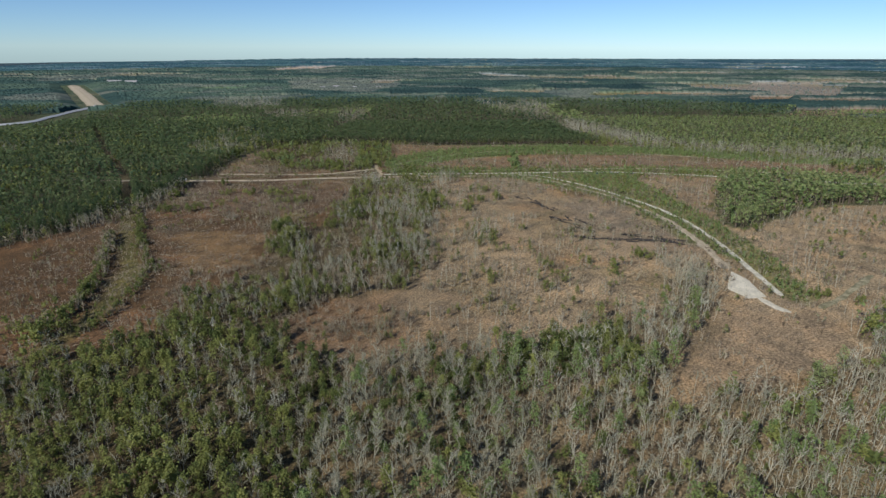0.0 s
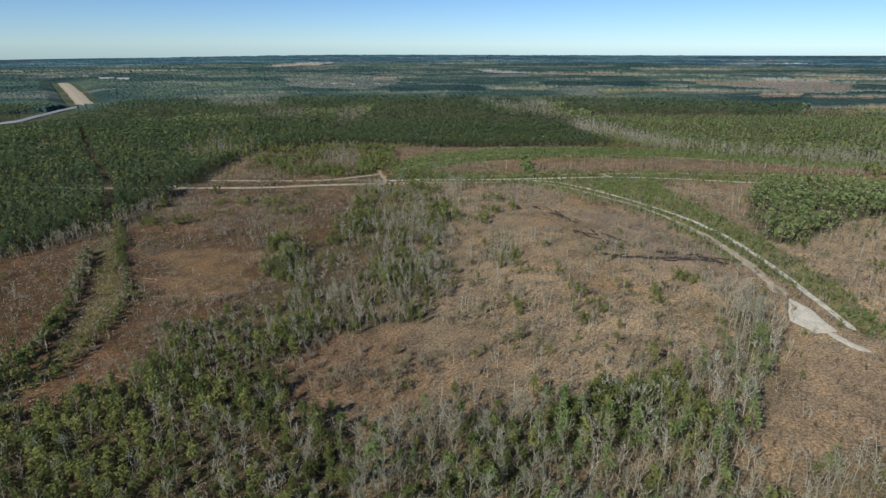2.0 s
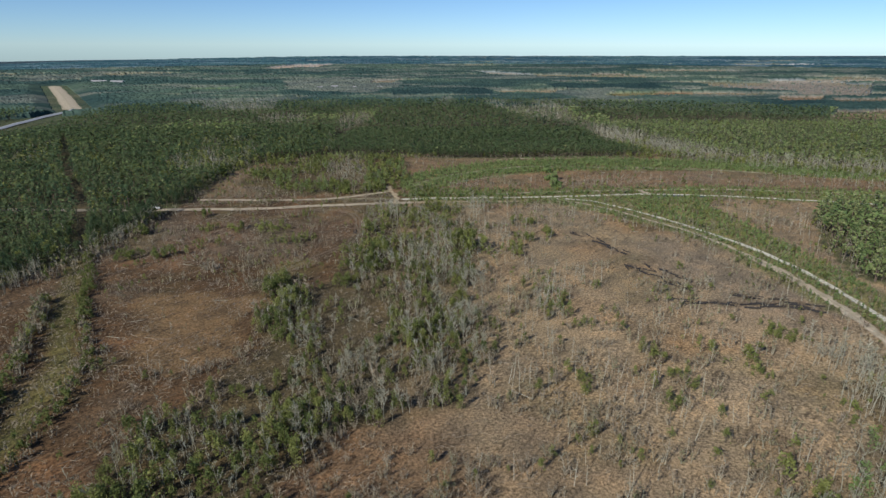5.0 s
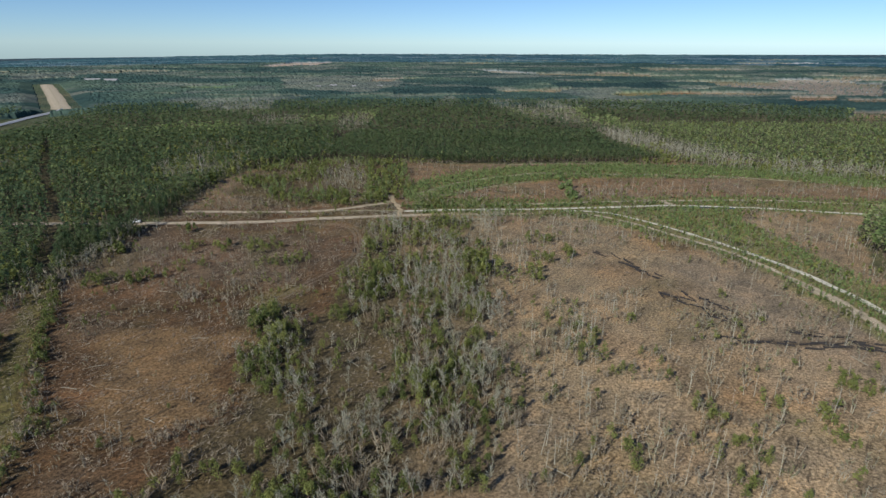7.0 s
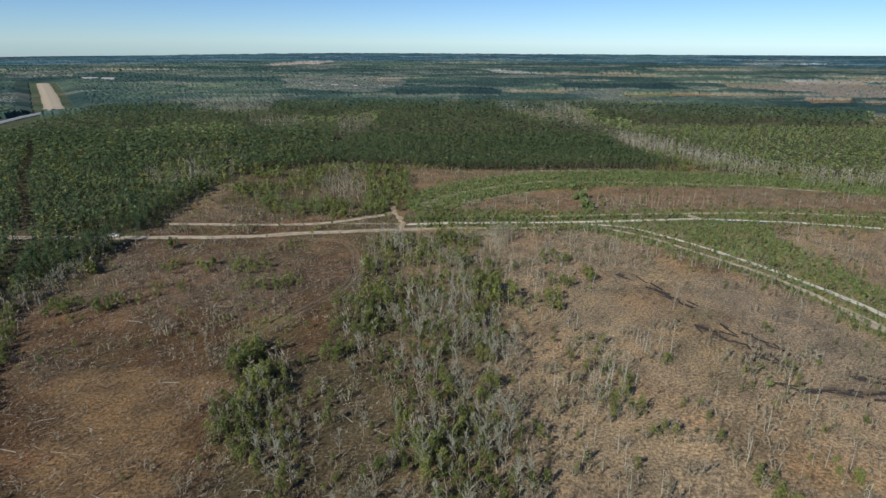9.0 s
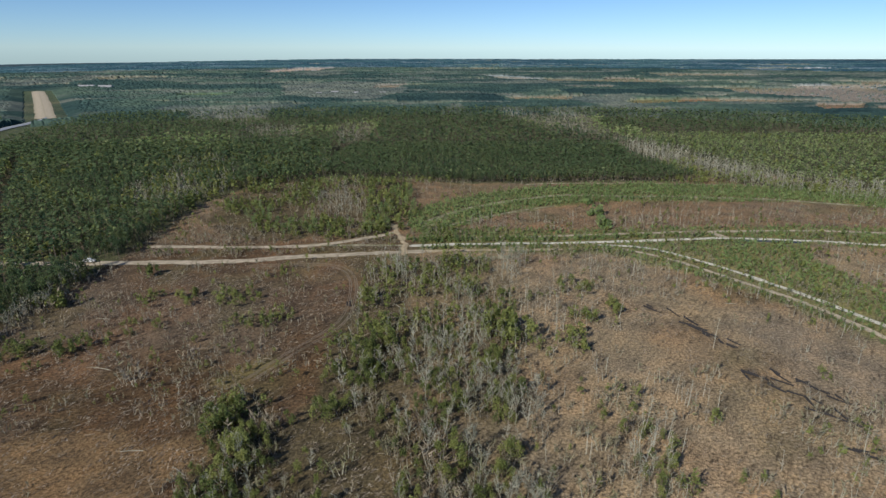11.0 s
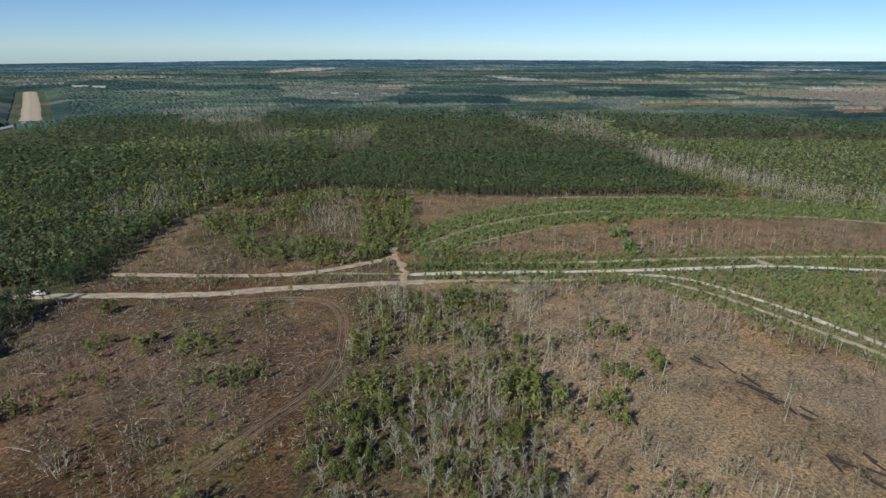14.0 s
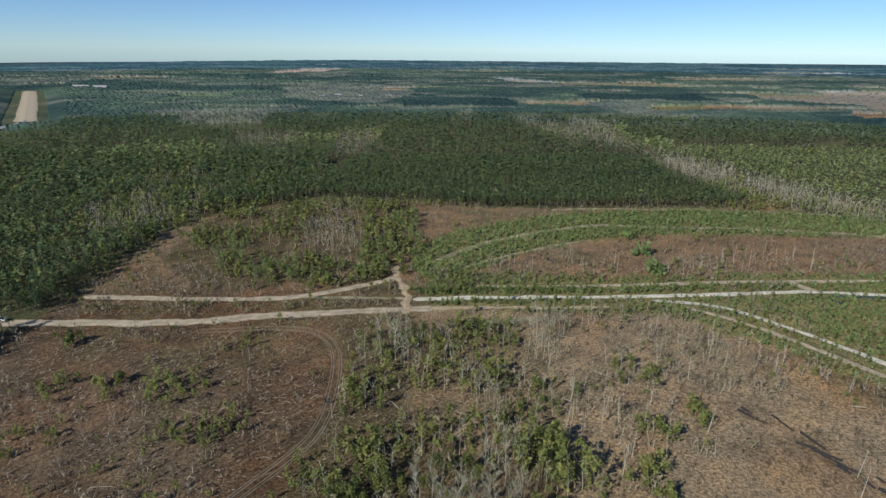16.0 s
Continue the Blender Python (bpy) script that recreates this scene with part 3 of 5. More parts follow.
def ribbon(name, pts, width, mat, label, lift=0.09, ragged=0.6, step=2.0, seed=1, category="road"):
    c = smooth_line(pts, step)
    t = np.gradient(c, axis=0)
    t /= np.linalg.norm(t, axis=1, keepdims=True)
    nrm = np.stack([-t[:, 1], t[:, 0]], 1)
    s = np.arange(len(c)) * step
    wl = width / 2 * (1 + ragged * (fbm(s, s * 0 + seed, 5, seed) - 0.5) * 2)
    wr = width / 2 * (1 + ragged * (fbm(s, s * 0 + seed, 5, seed + 5) - 0.5) * 2)
    taper = np.clip(np.minimum(s, s[-1] - s) / 3 + 0.3, 0, 1)
    cols = np.linspace(-1, 1, 7)
    V, A = [], []
    for k in cols:
        off = np.where(k < 0, wl, wr) * taper * k
        p = c + nrm * off[:, None]
        V.append(np.stack([p[:, 0], p[:, 1], relief(p[:, 0], p[:, 1]) + lift * (1 - 0.7 * abs(k)) + 0.02], 1))
        A.append(np.full(len(c), (k + 1) / 2))
    n = len(c)
    V, A = np.vstack(V), np.concatenate(A)
    idx = np.arange(7 * n).reshape(7, n)
    f = np.stack([idx[:-1, :-1], idx[:-1, 1:], idx[1:, 1:], idx[1:, :-1]], -1).reshape(-1, 4)[:, ::-1]
    me = mesh_from(name, V, f, [mat], attrs=[("across", "FLOAT", A)], smooth=True)
    return tagged(new(name, me), label, category, kind="structure")


def offset_line(pts, d):
    c = smooth_line(pts, 3.0)
    t = np.gradient(c, axis=0)
    t /= np.linalg.norm(t, axis=1, keepdims=True)
    return [tuple(p) for p in c + np.stack([-t[:, 1], t[:, 0]], 1) * d]


ribbon("road_lower", LOWER_ROAD, 5.0, SAND, "tan dirt road with worn wheel tracks across the clearing", seed=2)
ribbon("road_lower_end", LOWER_END, 3.2, ORANGE_SAND, "narrow orange sand track fading into brush", seed=18, lift=0.11, ragged=1.1)
ribbon("road_upper", UPPER_ROAD, 3.8, SAND, "pale dirt track that bends into the brush", seed=3, lift=0.12)
ribbon("road_middle", MIDDLE_ROAD, 2.2, FAINT, "faint grassy dirt track", seed=4)
ribbon("road_east", EAST_ROAD, 3.2, WHITE_SAND, "white sand road between green verges", seed=5, lift=0.13)
ribbon("road_north", NORTH_ROAD, 3.0, SAND, "narrow tan sand track beside young pines", seed=6)
ribbon("road_link", LINK_ROAD, 3.2, SAND, "short sandy link between two tracks", seed=7, lift=0.16)
ribbon("road_outer_curve", OUTER_CURVE, 2.6, WHITE_SAND, "white sand track that curves along the clearing", seed=8, lift=0.1)
ribbon("road_inner_curve", INNER_CURVE, 2.6, SAND, "tan sand track overgrown along its edges", seed=9, lift=0.15)
ribbon("road_inner_end", INNER_CURVE[-4:], 5.0, SAND, "widened sandy end of the curved track", seed=10, lift=0.19)
ribbon("road_crossing", CROSSING, 3.3, ORANGE_SAND, "churned orange sand at the road crossing", seed=11, lift=0.22, ragged=1.5)
ribbon("road_pale_strip", PALE_STRIP, 3.2, FAINT, "faint pale scrape in the clearing", seed=12, ragged=0.8)
ribbon("road_pad_tail", PAD_TAIL, 3.0, PAD_SAND, "bare scraped sand beyond the pad", seed=13, ragged=0.9)
ribbon("road_spur", SPUR, 2.4, FAINT, "pale sandy spur track beyond the pad", seed=17, ragged=0.9)
ribbon("road_row_gap_c", ROW_GAP_C, 3.0, FAINT, "grassy gap along the edge of the pines", seed=16, ragged=0.8)
ribbon("road_row_gap", ROW_GAP_A, 3.6, FAINT, "grassy gap between rows of young pines", seed=14, ragged=0.8)
ribbon("road_row_gap_b", ROW_GAP_B, 1.8, FAINT, "narrow grassy gap between rows of young pines", seed=15, ragged=0.8)
for i, off in enumerate((-1.5, -0.8, 0.8, 1.5)):
    ribbon("wheel_rut", offset_line(TRACK, off), 0.3, RUT, "pale wheel rut pressed into the cleared ground", seed=20 + i, ragged=0.8, category="rut")
ribbon("highway", HIGHWAY, 24, CLAY, "wide graded highway cut, bare tan earth", seed=30, step=10, lift=1.0, ragged=0.15)
ribbon("county_road", COUNTY_ROAD, 9, ASPHALT, "grey two-lane road through the far woods", seed=31, step=8, lift=2.4, ragged=0.05)


def build_pad():
    bm = bmesh.new()
    ring = PAD + PAD[:1]
    pts = np.vstack([np.array(p0) + (np.array(p1) - np.array(p0)) * np.linspace(0, 1, 7)[:-1, None] for p0, p1 in zip(ring, ring[1:])])
    c = pts.mean(0)
    vs, A = [], []
    for k in (1.0, 0.75, 0.4):
        for p in pts:
            q = c + (p - c) * k * (1 + (0.12 * (float(vnoise(p[0], p[1], 4, 5)) - 0.5) if k == 1 else 0))
            vs.append((q[0], q[1], float(relief(q[0], q[1])) + (0.03 if k == 1 else 0.24)))
    n = len(pts)
    bv = [bm.verts.new(v) for v in vs]
    for r_ in range(2):
        for i in range(n):
            bm.faces.new((bv[r_ * n + i], bv[r_ * n + (i + 1) % n], bv[(r_ + 1) * n + (i + 1) % n], bv[(r_ + 1) * n + i]))
    bm.faces.new(bv[2 * n:])
    bmesh.ops.recalc_face_normals(bm, faces=bm.faces)
    me = bpy.data.meshes.new("graded_pad")
    bm.to_mesh(me)
    bm.free()
    at = me.attributes.new("across", "FLOAT", "POINT")
    at.data.foreach_set("value", [0.3] * len(me.vertices))
    me.materials.append(PAD_SAND)
    tagged(new("road_pad", me), "pale graded sand pad at the end of the tracks", "pad", kind="structure")


build_pad()


def water_material():
    m, nt, b = nodes_of("still_water")
    geo = nt.nodes.new("ShaderNodeNewGeometry").outputs["Position"]
    link(nt, ramp(nt, noise_node(nt, geo, 0.6, 3), [(0.4, (0.016, 0.02, 0.022)), (0.65, (0.045, 0.04, 0.032))]), b.inputs["Base Color"])
    b.inputs["Roughness"].default_value = 0.08
    bump = nt.nodes.new("ShaderNodeBump")
    bump.inputs["Strength"].default_value, bump.inputs["Distance"].default_value = 0.08, 0.03
    link(nt, noise_node(nt, geo, 3.0, 3), bump.inputs["Height"])
    link(nt, bump.outputs["Normal"], b.inputs["Normal"])
    return m


WATER = water_material()
ribbon("water_ditch", [(141, 428.2), (150, 427.4), (160, 426), (172, 423.2)], 2.0, WATER, "dark standing water in a ditch beside the sand road", lift=0.05, ragged=0.8, seed=41, category="water")
ribbon("water_puddle", [(139.5, 428), (139, 424), (141, 419)], 2.6, WATER, "dark puddle on wet ground near the junction", lift=0.07, ragged=0.8, seed=42, category="water")


def build_far_woods(name, near, far_end, mat, label, kind, haze_cast):
    az = np.radians(np.arange(-50, 50.01, 0.14))
    r = [near]
    while r[-1] < far_end:
        r.append(r[-1] * 1.0055 + 0.8)
    r = np.array(r)
    R, A = np.meshgrid(r, az)
    rr, aa = R.ravel(), A.ravel()
    x, y = rr * np.sin(aa), rr * np.cos(aa)
    h, col = far_cover(x, y)
    # blue aerial haze multiplied into the cover's colour, weaker on fields
    col = col * np.where((h > 2)[:, None], np.array(haze_cast), np.array((0.94, 1.0, 1.15)))
    step = rr * 0.0055 + 0.8
    bump = rng.random(len(x))
    lone = (h < 2) & (rng.random(len(x)) < 0.045)
    wood = (h > 2) | lone
    col[lone] = (0.06, 0.08, 0.05)
    h = np.maximum(h, 6)
    z = relief(x, y) + np.where(wood, h - 3.5 + bump * np.clip(step * 0.3, 2.2, 5), -2.0)
    z = np.where(rr < near + 1, relief(x, y) - 1.0, z)
    d1, d2 = near_line(HIGHWAY, x, y), near_line(COUNTY_ROAD, x, y)
    z = np.where((d1 < 24) | (d2 < 16), relief(x, y) - 2, np.where(d1 < 60, np.minimum(z, relief(x, y) + 0.5 + (d1 - 24) * 0.2), z))
    n, m = len(az), len(r)
    idx = np.arange(n * m).reshape(n, m)
    f = np.stack([idx[:-1, :-1], idx[:-1, 1:], idx[1:, 1:], idx[1:, :-1]], -1).reshape(-1, 4)[:, ::-1]
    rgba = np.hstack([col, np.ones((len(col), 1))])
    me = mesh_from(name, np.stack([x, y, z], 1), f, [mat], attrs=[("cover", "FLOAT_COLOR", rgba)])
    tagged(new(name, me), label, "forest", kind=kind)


# the last triple paints the haze, bluer in the farther ring
build_far_woods("far_woods", 1000.0, 2900.0, CANOPY, "distant pine and hardwood forest with fields between, tinted with haze", "stuff", (0.8, 0.88, 1.25))
build_far_woods("backdrop", 2900.0, 4900.0, BACKDROP, "woods and fields along the horizon, blue haze in their colour", "structure", (0.7, 1.0, 2.0))

# ---- plants ----
# every maker returns triangles with material 0 for wood and 1 for the crown; lod 0 is the nearest


def bare_tree(r, h, lod):
    g = Geo()
    lean = r.normal(0, 0.07, 2)
    k = np.linspace(0, 1, (5, 4, 3, 2)[lod])
    wob = r.normal(0, 0.02 * h, (len(k), 2)) * (k > 0)[:, None]
    line = np.stack([lean[0] * h * k + wob[:, 0], lean[1] * h * k + wob[:, 1], h * k - 0.3], 1)
    rad = (0.0085 * h) * (1 - 0.85 * k) * (1, 1.0, 1.1, 1.2)[lod] + 0.015
    g.tube(line, rad, (5, 4, 3, 3)[lod], 0)
    n = (13, 9, 6, 3)[lod]
    tips = []
    for i in range(n):
        u = r.uniform(0.25, 0.97)
        p = np.array([np.interp(u, k, line[:, j]) for j in range(3)])
        a, up = r.uniform(0, 2 * np.pi), r.uniform(0.6, 2.2)
        L = h * r.uniform(0.13, 0.3) * (1.25 - 0.6 * u)
        d = np.array([np.cos(a), np.sin(a), up])
        d /= np.linalg.norm(d)
        q = p + d * L * 0.55
        e = q + (d + np.array([0, 0, 0.5])) * L * 0.4
        if lod < 1:
            g.tube([p, q, e], [0.005 * h * (1 - 0.5 * u), 0.0035 * h, 0.012], 3, 0)
        else:
            g.slivers([p, q], [q - p, e - q], [L * 0.7, L * 0.5], [0.011 * h * (1, 1, 1.3, 2)[lod], 0.007 * h * (1, 1, 1.3, 2)[lod]], 0, r)
        tips += [(p + d * L * w, d) for w in r.uniform(0.25, 1.2, (20, 11, 6, 4)[lod])]
    P = np.array([t[0] for t in tips])
    D = np.array([t[1] for t in tips]) + r.normal(0, 0.5, P.shape) + np.array((0, 0, 0.3))
    g.slivers(P, D, r.uniform(0.07, 0.15, len(P)) * h, np.full(len(P), (0.06, 0.09, 0.16, 0.33)[lod]), 1, r)
    return g.arrays()


def snag(r, h, lod):
    g = Geo()
    lean = r.normal(0, 0.09, 2)
    k = np.linspace(0, 1, (4, 3, 2, 2)[lod])
    line = np.stack([lean[0] * h * k, lean[1] * h * k, h * k - 0.2], 1)
    g.tube(line, (0.009 * h + 0.03) * (1 - 0.75 * k) * (1, 1.05, 1.1, 1.15)[lod], (5, 4, 3, 3)[lod], 0)
    n = (16, 11, 6, 3)[lod]
    u = r.uniform(0.25, 1.0, n)
    P = np.stack([np.interp(u, k, line[:, j]) for j in range(3)], 1)
    a = r.uniform(0, 2 * np.pi, n)
    D = np.stack([np.cos(a), np.sin(a), r.uniform(0.2, 1.6, n)], 1)
    g.slivers(P, D, r.uniform(0.1, 0.3, n) * h * (1.2 - 0.6 * u), np.full(n, (0.08, 0.1, 0.16, 0.26)[lod]), 1, r)
    n2 = (22, 12, 5, 0)[lod]
    if n2:
        i = r.integers(0, n, n2)
        g.slivers(P[i] + D[i] * r.uniform(0.2, 1.2, (n2, 1)), D[i] + r.normal(0, 0.7, (n2, 3)), r.uniform(0.4, 1.2, n2), np.full(n2, (0.05, 0.08, 0.13, 0.2)[lod]), 1, r)
    return g.arrays()


def pine_tree(r, h, lod):
    g = Geo()
    lean = r.normal(0, 0.02, 2)
    k = np.linspace(0, 1, (5, 3, 2, 2, 2)[lod])
    line = np.stack([lean[0] * h * k, lean[1] * h * k, h * k * 0.96 - 0.3], 1)
    if lod < 3:
        g.tube(line, (0.0135 * h) * (1 - 0.85 * k) * (1, 1.1, 1.4)[lod] + 0.02, (6, 4, 3)[lod], 0)
    else:
        g.slivers(line[:1], [(0, 0, 1.0)], [h * 0.95], [0.05 * h], 0, r)
    nb = (22, 14, 9, 6, 4)[lod]
    C = []
    for i in range(nb):
        u = r.uniform(0.0, 1.0) ** 0.8
        z = h * (0.3 + 0.68 * u)
        a = r.uniform(0, 2 * np.pi)
        w = h * 0.175 * (1.05 - u) ** 0.6 * r.uniform(0.45, 1.1)
        c = np.array([lean[0] * z + np.cos(a) * w, lean[1] * z + np.sin(a) * w, z + 0.12 * w])
        if lod == 0:
            g.slivers([(lean[0] * z, lean[1] * z, z - 0.3 * w)], [c - np.array((lean[0] * z, lean[1] * z, z - 0.3 * w))], [w * 1.1 + 0.2], [0.12], 0, r)
        m = (11, 7, 4, 2, 1)[lod]
        C.append(c + r.normal(0, 1, (m, 3)) * np.array((0.05, 0.05, 0.035)) * h)
    C = np.vstack(C + [np.array([[lean[0] * h, lean[1] * h, h * 0.98]])])
    g.leaves(C, np.full(len(C), h * (0.05, 0.065, 0.095, 0.15, 0.26)[lod]), 1, r, (0.5, 0.6, 0.8, 1.3, 1.8)[lod])
    return g.arrays()


def evergreen(r, h, lod):
    """A broad evergreen shrub or small tree, in leaf to the ground."""
    g = Geo()
    ns = (4, 3, 1, 1)[lod]
    lobes = []
    for i in range(ns + 4):
        a, u = r.uniform(0, 2 * np.pi), r.uniform(0.3, 0.86)
        w = h * r.uniform(0.04, 0.24) * (1.25 - u)
        lobes.append((np.array([np.cos(a) * w, np.sin(a) * w, h * u]), h * r.uniform(0.09, 0.2) * (1.25 - 0.6 * u)))
    for c, _ in lobes[:ns]:
        g.tube([(c[0] * 0.15, c[1] * 0.15, -0.2), c * (0.6, 0.6, 0.6), c], [0.018 * h, 0.012 * h, 0.004 * h], (4, 3, 3, 3)[lod], 0)
    C = []
    for c, w in lobes:
        m = (40, 24, 12, 4)[lod]
        d = r.normal(size=(m, 3))
        d /= np.linalg.norm(d, axis=1, keepdims=True)
        C.append(c + d * w * r.uniform(0.55, 1.15, (m, 1)) * np.array((1, 1, 1.25)))
    m = (30, 14, 6, 2)[lod]
    a = r.uniform(0, 2 * np.pi, m)
    C.append(np.stack([np.cos(a) * h * 0.22, np.sin(a) * h * 0.22, r.uniform(0.05, 0.45, m) * h], 1))
    C = np.vstack(C)
    C[:, 2] = np.maximum(C[:, 2], 0.1)
    g.leaves(C, np.full(len(C), h * (0.058, 0.074, 0.115, 0.23)[lod]), 1, r)
    return g.arrays()


def young_pine(r, h, lod):
    g = Geo()
    g.tube([(0, 0, -0.1), (0, 0, h)], [0.02 * h, 0.005], 3, 0)
    m = (60, 30, 14, 8)[lod]
    u = r.random(m) ** 1.3
    a = r.uniform(0, 2 * np.pi, m)
    w = h * 0.3 * (1 - u) * r.uniform(0.5, 1.1, m)
    g.slivers(np.stack([np.cos(a) * w * 0.2, np.sin(a) * w * 0.2, u * h * 0.85 + 0.1], 1), np.stack([np.cos(a), np.sin(a), np.full(m, 0.75)], 1), w * 1.4 + 0.25 * h * 0.5, np.full(m, h * (0.11, 0.15, 0.24, 0.34)[lod]), 1, r)
    return g.arrays()


def dry_brush(r, h, lod):
    """A clump of thin leafless saplings and weeds."""
    g = Geo()
    P, D, L = [], [], []
    for s in range((7, 5, 3, 2)[lod]):
        a, o = r.uniform(0, 2 * np.pi), h * r.uniform(0.0, 0.3)
        b = np.array((np.cos(a) * o, np.sin(a) * o, -0.1))
        d = np.array((np.cos(a) * 0.25, np.sin(a) * 0.25, 1.0)) + np.array((*r.normal(0, 0.12, 2), 0))
        H = h * r.uniform(0.55, 1.0)
        if lod < 1:
            g.tube([b, b + d * H], [0.011 * h, 0.004 * h], 3, 0)
        else:
            g.slivers([b], [d], [H], [0.035 * h], 0, r)
        m = (11, 7, 4, 3)[lod]
        u = r.uniform(0.15, 0.95, m)
        t = r.uniform(0, 2 * np.pi, m)
        P.append(b + d * (H * u)[:, None])
        D.append(np.stack([np.cos(t), np.sin(t), r.uniform(0.4, 1.5, m)], 1))
        L.append(r.uniform(0.16, 0.36, m) * h)
    P, D, L = np.vstack(P), np.vstack(D), np.concatenate(L)
    g.slivers(P, D, L, np.full(len(P), h * (0.03, 0.05, 0.09, 0.15)[lod]), 1, r)
    return g.arrays()


KINDS = {
    # maker, low height, high height, wood, crown, category, tree label
    "bare_tree": (bare_tree, 7, 11, PALE_BARK, TWIG, "tree", "leafless pale grey hardwood tree with fine twigs"),
    "snag": (snag, 4.5, 8, DEAD_WOOD, TWIG, "tree", "thin pale dead tree standing in the clearing"),
    "pine_tree": (pine_tree, 10, 14.5, BARK, PINE, "tree", "tall dark green pine with a bare lower trunk"),
    "light_pine": (pine_tree, 8, 13, BARK, YOUNG, "tree", "light green pine with a thin bare trunk"),
    "evergreen_tree": (evergreen, 4.5, 8, BARK, MYRTLE, "tree", "bushy green evergreen tree with leaves to the ground"),
    "evergreen_shrub": (evergreen, 2.2, 4.5, BARK, MYRTLE, "shrub", "round green evergreen shrub in the clearing"),
    "young_pine": (young_pine, 1.8, 3.6, BARK, YOUNG, "tree", "young light green planted pine"),
    "dry_brush": (dry_brush, 1.5, 4.2, PALE_BARK, BRUSHY, "brush", "dry brown brush growing on cleared ground"),
}
VARIANTS = 7
proto = {}
for ki, (kind, spec) in enumerate(KINDS.items()):
    for lod in range(5 if "pine" in kind and kind != "young_pine" else 4):
        for v in range(VARIANTS):
            r = np.random.default_rng(1000 + ki * 100 + lod * 10 + v)
            proto[kind, lod, v] = spec[0](r, 1.0 * spec[2], lod)

plants = {k: [] for k in KINDS}


def scatter(x0, x1, y0, y1, step, seed):
    """Jittered points."""
    r = np.random.default_rng(seed)
    X, Y = np.meshgrid(np.arange(x0, x1, step), np.arange(y0, y1, step))
    x = X.ravel() + r.uniform(-0.5, 0.5, X.size) * step
    y = Y.ravel() + r.uniform(-0.5, 0.5, X.size) * step
    ok = np.abs(x + 10) < 0.86 * y + 45
    return x[ok], y[ok], r


ROADS = [(LOWER_ROAD, 3.4), (UPPER_ROAD, 2.6), (EAST_ROAD, 2.8), (NORTH_ROAD, 2.2), (LINK_ROAD, 2.2), (OUTER_CURVE, 1.9), (INNER_CURVE, 2.2), (CROSSING, 2.0), (TRACK, 2.6), ([(-159.5, 413), (-169, 397)], 5.0), (ROW_GAP_A, 2.4), (ROW_GAP_B, 1.4), (ROW_GAP_C, 2.0), (MIDDLE_ROAD, 1.4), (PALE_STRIP, 1.8), (PAD_TAIL, 2.6), (SPUR, 2.0), (LOWER_END, 2.2)]


def off_roads(x, y, extra=0.0):
    ok = np.ones(x.shape, bool)
    for line, w in ROADS:
        ok &= near_line(line, x, y) > w + extra
    return ok & ~inside(PAD, x, y)


def plant(kind, x, y, scale=None, r=None):
    lo, hi = KINDS[kind][1:3]
    s = r.uniform(lo, hi, len(x)) / hi if scale is None else scale
    plants[kind].append(np.stack([x, y, s * np.ones(len(x))], 1))


def choose(x, y, r, table, seed):
    """Kinds in given shares, clustered."""
    u = (r.random(len(x)) * 0.6 + fbm(x, y, 18, seed) * 0.9 - 0.25) % 1.0
    edge = 0
    for kind, share, lo, hi in table:
        m = (u >= edge) & (u < edge + share)
        edge += share
        if m.any():
            plant(kind, x[m], y[m], r.uniform(lo, hi, m.sum()), r)


# mixed wood below the camera
x, y, r = scatter(-170, 230, 62, 225, 2.9, 101)
m = rough(FORE_WOOD, x, y, 7) & off_roads(x, y) & ~inside(SE_CLEARING, x, y)
x, y = x[m], y[m]
west = x < -20 + (y - 120) * 0.2
choose(x[west], y[west], r, [("evergreen_tree", 0.46, 0.5, 1.0), ("bare_tree", 0.2, 0.45, 0.8), ("evergreen_shrub", 0.18, 0.7, 1.3), ("dry_brush", 0.16, 0.6, 1.2)], 201)
choose(x[~west], y[~west], r, [("evergreen_tree", 0.3, 0.55, 1.1), ("light_pine", 0.08, 0.5, 0.8), ("bare_tree", 0.42, 0.5, 1.0), ("evergreen_shrub", 0.08, 0.6, 1.2), ("dry_brush", 0.12, 0.8, 1.6)], 203)

# centre wood
x, y, r = scatter(-85, 30, 195, 412, 2.8, 102)
core_d = near_line(CENTRE_CORE, x, y)
m = rough(CENTRE_WOOD, x, y, 6) & off_roads(x, y) & (fbm(x, y, 20, 205) > np.where(core_d < 14, 0.36, 0.45))
m &= ~rough(CENTRE_GLADE, x, y, 5) | (r.random(len(x)) < 0.22)
x, y = x[m], y[m]
grey_core = near_line(CENTRE_CORE, x, y) < 12
choose(x[grey_core], y[grey_core], r, [("bare_tree", 0.48, 0.5, 0.95), ("evergreen_tree", 0.3, 0.4, 0.85), ("dry_brush", 0.22, 1.0, 1.9)], 206)
choose(x[~grey_core], y[~grey_core], r, [("evergreen_tree", 0.27, 0.4, 0.8), ("bare_tree", 0.25, 0.45, 0.75), ("evergreen_shrub", 0.28, 0.6, 1.2), ("dry_brush", 0.2, 0.8, 1.6)], 207)

